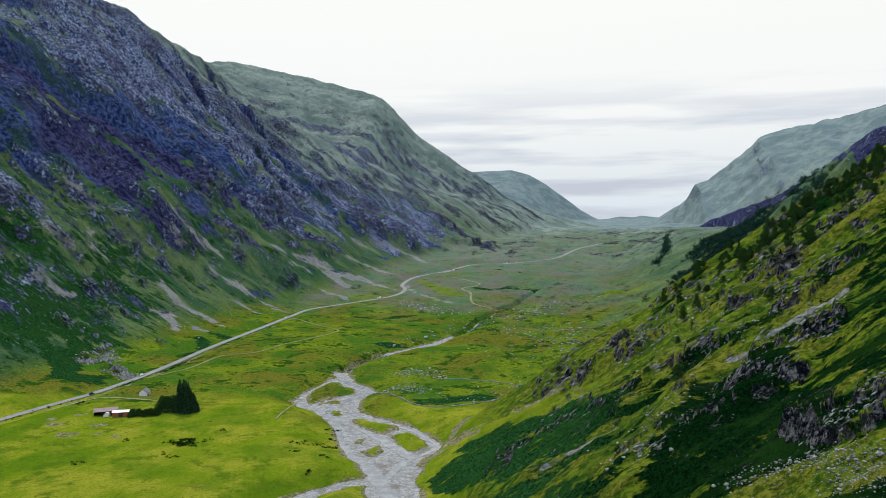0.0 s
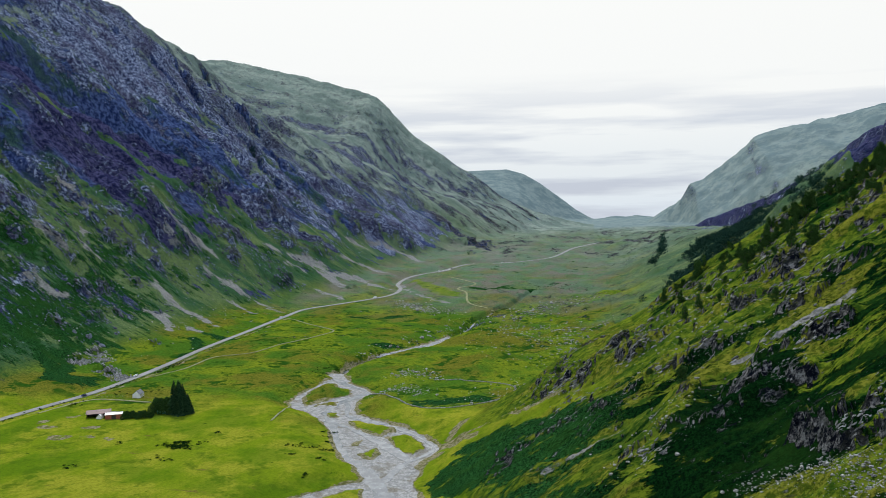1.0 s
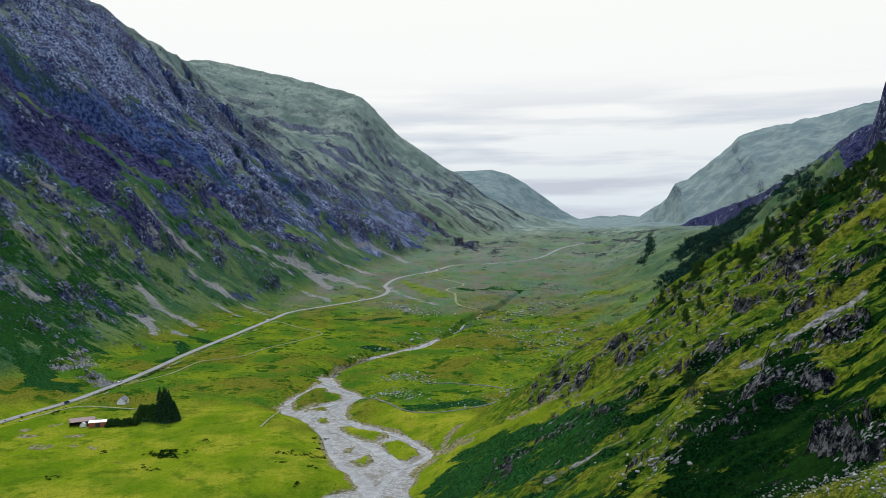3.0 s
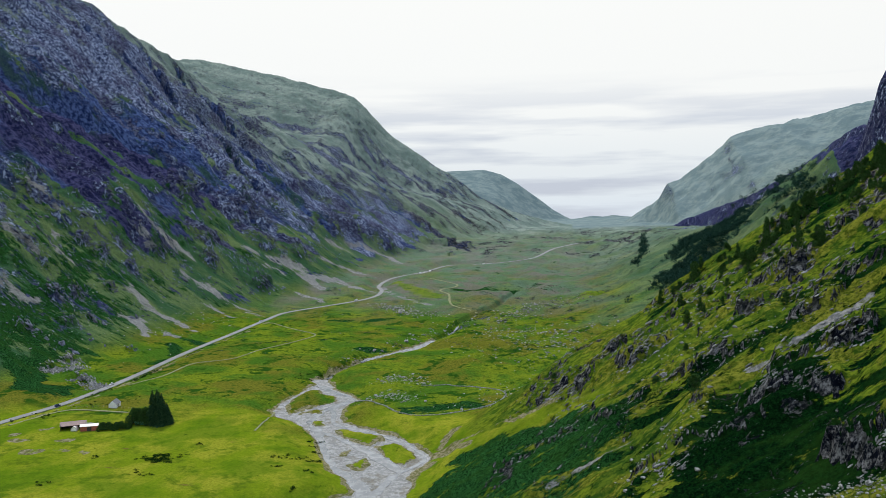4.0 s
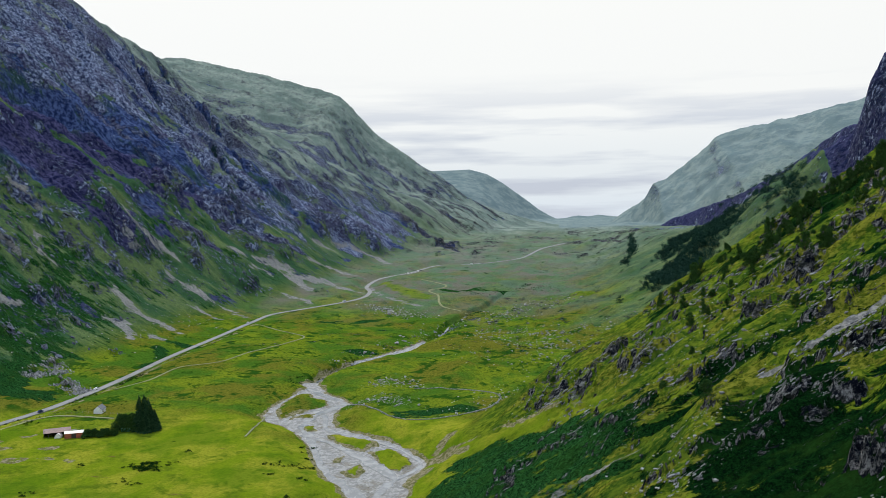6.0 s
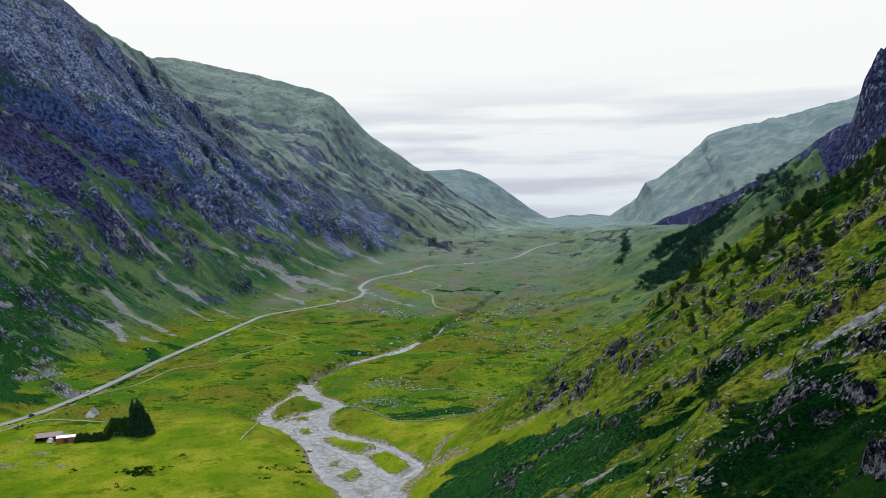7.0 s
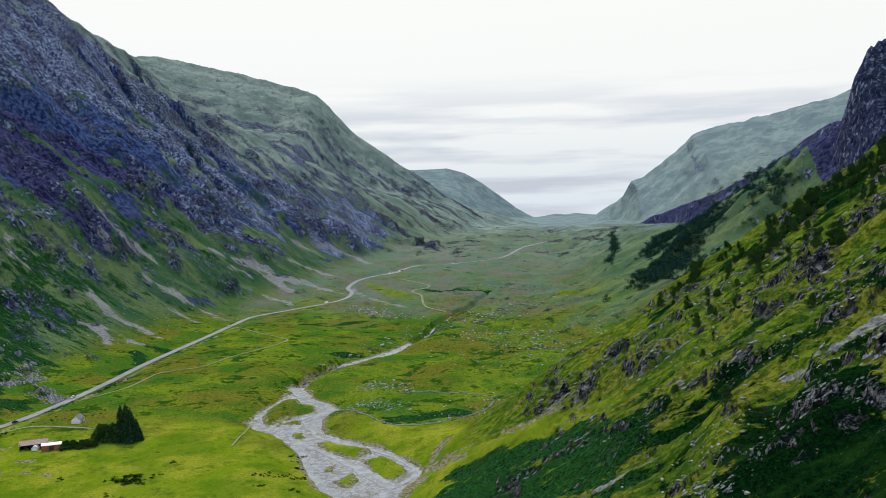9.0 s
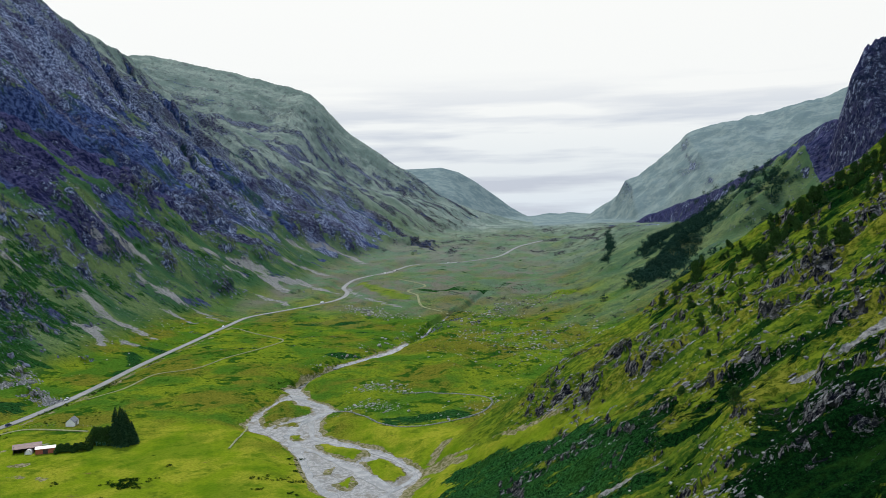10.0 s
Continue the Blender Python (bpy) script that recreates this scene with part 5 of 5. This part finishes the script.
stones([(-250, 1030), (-230, 1000), (-180, 960)], 260, 16, 0.4, 1.8)
stones([(-96, 926), (-47, 1044), (0, 1085)], 360, 16, 0.4, 2.2)
stones([(-106, 891), (-71, 849), (-12, 768)], 260, 16, 0.35, 1.8)
stones([(-264, 1033), (-233, 996), (-205, 970)], 160, 7, 0.5, 2.4)
stones([(-165, 905), (-145, 895), (-212, 702)], 160, 8, 0.4, 2.2)
tagged(strew("loose_stones", bx, by, bs, PALE_STONE), "loose pale grey boulders and stones strewn over the slopes", "stones", kind="stuff")


def boulder(seed, x, y, size):
    vs, fs = rock_lump(np.random.default_rng(seed), 1)
    ob = new("boulder", mesh_of("boulder", vs * (size, size * 0.8, size * 0.65), fs, PALE_STONE))
    ob.location, ob.rotation_euler = (x, y, height_at(x, y) + size * 0.2), (0, 0, seed)
    return tagged(ob, "rounded pale grey boulder lying in the hillside grass", "boulder", "hillside boulders")


for i, (x, y, size) in enumerate(((63, 182, 1.1), (53, 196, 0.9), (49, 202, 0.6), (32, 210, 0.7), (35, 208, 0.7), (57, 192, 0.6), (59, 185, 0.6), (38, 208, 0.5), (-112, 552, 1.2), (-133, 606, 1.2), (-127, 600, 1.0), (-150, 612, 1.1), (-83, 529, 1.3), (-152, 570, 1.0))):
    boulder(40 + i, x, y, size)

# ---------------------------------------------------------------- farm


def place(ob, x, y, turn, sink=0.0):
    ob.location, ob.rotation_euler = (x, y, height_at(x, y) - sink), (0, 0, radians(turn))
    return ob


def cottage():
    house = tagged(new("cottage"), "small white harled cottage with a grey slate roof", "house")
    part("wall", prism_bm([(-2.6, -0.8), (2.6, -0.8), (2.6, 2.6), (0, 4.9), (-2.6, 2.6)], -4.2, 4.2), HARLED, house)
    for side in (-1, 1):
        part("roof", prism_bm([(side * 2.95, 2.36), (side * 2.95, 2.52), (0, 5.16), (0, 5.0)], -4.05, 4.05), SLATE, house, "grey slate roof")
    for y in (-2.4, 2.4):
        w = part("window", box_bm(2.58, y - 0.45, 0.9, 2.68, y + 0.45, 2.1), HARLED, house)
        part("pane", box_bm(2.66, y - 0.38, 0.98, 2.7, y + 0.38, 2.02), GLASS, w)
    part("door", box_bm(2.58, -0.5, 0, 2.68, 0.5, 2.05), DARK_WOOD, house)
    return house


def barn():
    b = tagged(new("barn"), "long open-fronted barn with a rusty sheet roof", "barn")
    part("wall", prism_bm([(-3.5, -0.6), (-3.3, -0.6), (-3.3, 3.6), (-3.5, 3.6)], -7, 7), DARK_WOOD, b)
    for y in (-7, 6.8):
        part("wall", box_bm(-3.5, y, -0.6, 3.4, y + 0.2, 3.4), DARK_WOOD, b)
    for y in (-4.5, -1.5, 1.5, 4.5):
        part("post", box_bm(3.2, y - 0.12, -0.6, 3.44, y + 0.12, 2.75), DARK_WOOD, b)
    roof = part("roof", prism_bm([(-4.1, 3.55), (3.9, 2.72), (3.9, 2.84), (-4.1, 3.7)], -7.5, 7.5), RUST, b, "rust-streaked sheet roof")
    for i in range(14):
        part("sheet_rib", prism_bm([(-4.1, 3.70), (3.9, 2.84), (3.9, 2.9), (-4.1, 3.76)], -7.4 + i * 1.1, -7.25 + i * 1.1), RUST, roof)
    return b


def red_shed():
    b = tagged(new("shed"), "red boarded farm shed with a pale sheet roof", "shed")
    part("wall", prism_bm([(-2.6, -0.6), (2.6, -0.6), (2.6, 2.9), (0, 3.7), (-2.6, 2.9)], -5, 5), BRICK_RED, b)
    for side in (-1, 1):
        part("roof", prism_bm([(side * 2.9, 2.82), (side * 2.9, 2.94), (0, 3.86), (0, 3.74)], -5.3, 5.3), PALE_SHEET, b, "pale sheet roof")
    part("door", box_bm(2.58, -1.3, -0.2, 2.66, 1.3, 2.4), DARK_WOOD, b)
    return b


def tank():
    b = tagged(new("arched_shelter"), "small white arched shelter beside the barn", "shelter")
    arc = [(1.9 * math.cos(a), 2.6 * math.sin(a)) for a in np.linspace(0, math.pi, 13)]
    part("cover", prism_bm(arc + [(-1.9, -0.5), (1.9, -0.5)], -2.2, 2.2), PALE_SHEET, b)
    part("opening", prism_bm([(x * 0.7, z * 0.75) for x, z in arc], -2.24, -2.18), HARLED, b)
    return b


place(cottage(), -322, 507, 12)
place(barn(), -315, 451, 32 - 90)
place(red_shed(), -304, 451, 28 - 90)
place(tank(), -312, 448, 20)
shelter = tagged(new("green_shed"), "low green sheeted lean-to beside the spruces", "shed")
part("body", box_bm(-2.6, -1.5, -0.4, 2.6, 1.5, 1.6, 0.1), GREEN_SHEET, shelter)
part("roof", prism_bm([(-2.8, 1.6), (2.8, 1.6), (2.8, 1.75), (-2.8, 2.1)], -1.7, 1.7), GREEN_SHEET, shelter)
place(shelter, -280, 467, 20)


def fence(line, spacing=3.0):
    pts = smooth_line(line, spacing)
    z = heights(pts[:, 0], pts[:, 1])
    f = tagged(new("fence"), "weathered wooden post and wire fence beside the farm", "fence")
    post = None
    for (x, y), h in zip(pts, z):
        if post is None:
            post = part("post", box_bm(-0.07, -0.07, -0.4, 0.07, 0.07, 1.15), POST_WOOD, f)
            o = post
        else:
            o = new("post", post.data)
            o.parent = f
        o.location = (x, y, h)
    for up in (0.5, 1.0):
        v, q = [], []
        for i, ((x, y), h) in enumerate(zip(pts, z)):
            v += [(x, y, h + up), (x, y, h + up + 0.03), (x + 0.03, y + 0.03, h + up)]
            if i:
                k = 3 * i
                q += [(k - 3, k - 2, k + 1, k), (k - 2, k - 1, k + 2, k + 1), (k - 1, k - 3, k, k + 2)]
        w = new("wire", mesh_of("wire", v, q, POST_WOOD))
        w.parent = f
    return f


fence([(-356, 492), (-342, 500), (-322, 506), (-300, 500)])
fence([(-364, 560), (-363, 620), (-366, 700)], 4.0)

# ---------------------------------------------------------------- vehicles


def vehicle(kind, body_paint, label):
    car = tagged(new(kind), label, "van" if kind == "van" else "car", "road traffic")
    if kind == "van":
        part("body", prism_bm([(-2.6, 0.35), (2.5, 0.35), (2.6, 1.1), (2.05, 1.35), (1.55, 2.25), (-2.55, 2.3)], -0.95, 0.95), body_paint, car)
        part("windscreen", prism_bm([(2.06, 1.38), (2.10, 1.38), (1.62, 2.18), (1.58, 2.18)], -0.8, 0.8), GLASS, car)
    else:
        part("body", prism_bm([(-2.1, 0.35), (2.1, 0.35), (2.15, 0.75), (1.1, 0.95), (-1.95, 1.0), (-2.15, 0.8)], -0.88, 0.88), body_paint, car)
        part("cabin", prism_bm([(-1.9, 0.98), (1.05, 0.95), (0.4, 1.48), (-1.4, 1.5)], -0.76, 0.76), GLASS, car)
        part("roof", prism_bm([(-1.4, 1.49), (0.42, 1.47), (0.36, 1.53), (-1.34, 1.55)], -0.72, 0.72), body_paint, car)
    for x in (-1.35, 1.35):
        for y in (-0.85, 0.85):
            bm = bmesh.new()
            bmesh.ops.create_cone(bm, cap_ends=True, segments=14, radius1=0.33, radius2=0.33, depth=0.22, matrix=Matrix.Translation((x, y, 0.33)) @ Matrix.Rotation(math.pi / 2, 4, "X"))
            wheel = part("wheel", bm, RUBBER, car)
    return car


def park(car, x, y, side):
    """On the road (side: metres off its middle line), heading along it."""
    pts = smooth_line([p[:2] for p in ROAD], 5.0)
    i = int(np.argmin(np.hypot(pts[:, 0] - x, pts[:, 1] - y)))
    t_ = pts[min(i + 1, len(pts) - 1)] - pts[i - 1]
    t_ /= np.linalg.norm(t_)
    n_ = np.array([-t_[1], t_[0]])
    p = pts[i] + n_ * side
    car.location = (*p, float(heights([pts[i][0]], [pts[i][1]])[0]) + 0.47)
    car.rotation_euler = (0, 0, math.atan2(t_[1], t_[0]) + (math.pi if side > 0 else 0))


for kind, coat, label, x, y, side in (("car", CAR_BLUE, "dark blue car on the valley road", -375, 514, -1.7), ("car", CAR_WHITE, "white car on the valley road", -368, 581, 1.7),
                                      ("car", CAR_WHITE, "white car on the valley road", -368, 898, 1.7), ("van", CAR_WHITE, "white van on the valley road", -304, 1062, 1.7),
                                      ("van", CAR_WHITE, "white van parked in the lay-by", -283, 1402, -6.5), ("car", CAR_WHITE, "white car parked in the lay-by", -278, 1412, -6.5),
                                      ("van", CAR_WHITE, "white van parked in the lay-by", -270, 1428, -6.5), ("car", CAR_DARK, "dark grey car parked in the lay-by", -265, 1440, -6.5),
                                      ("van", CAR_WHITE, "white van parked beside the far road", -176, 1536, -5.5), ("car", CAR_WHITE, "white car parked beside the far road", -165, 1540, -5.5)):
    park(vehicle(kind, coat, label), x, y, side)
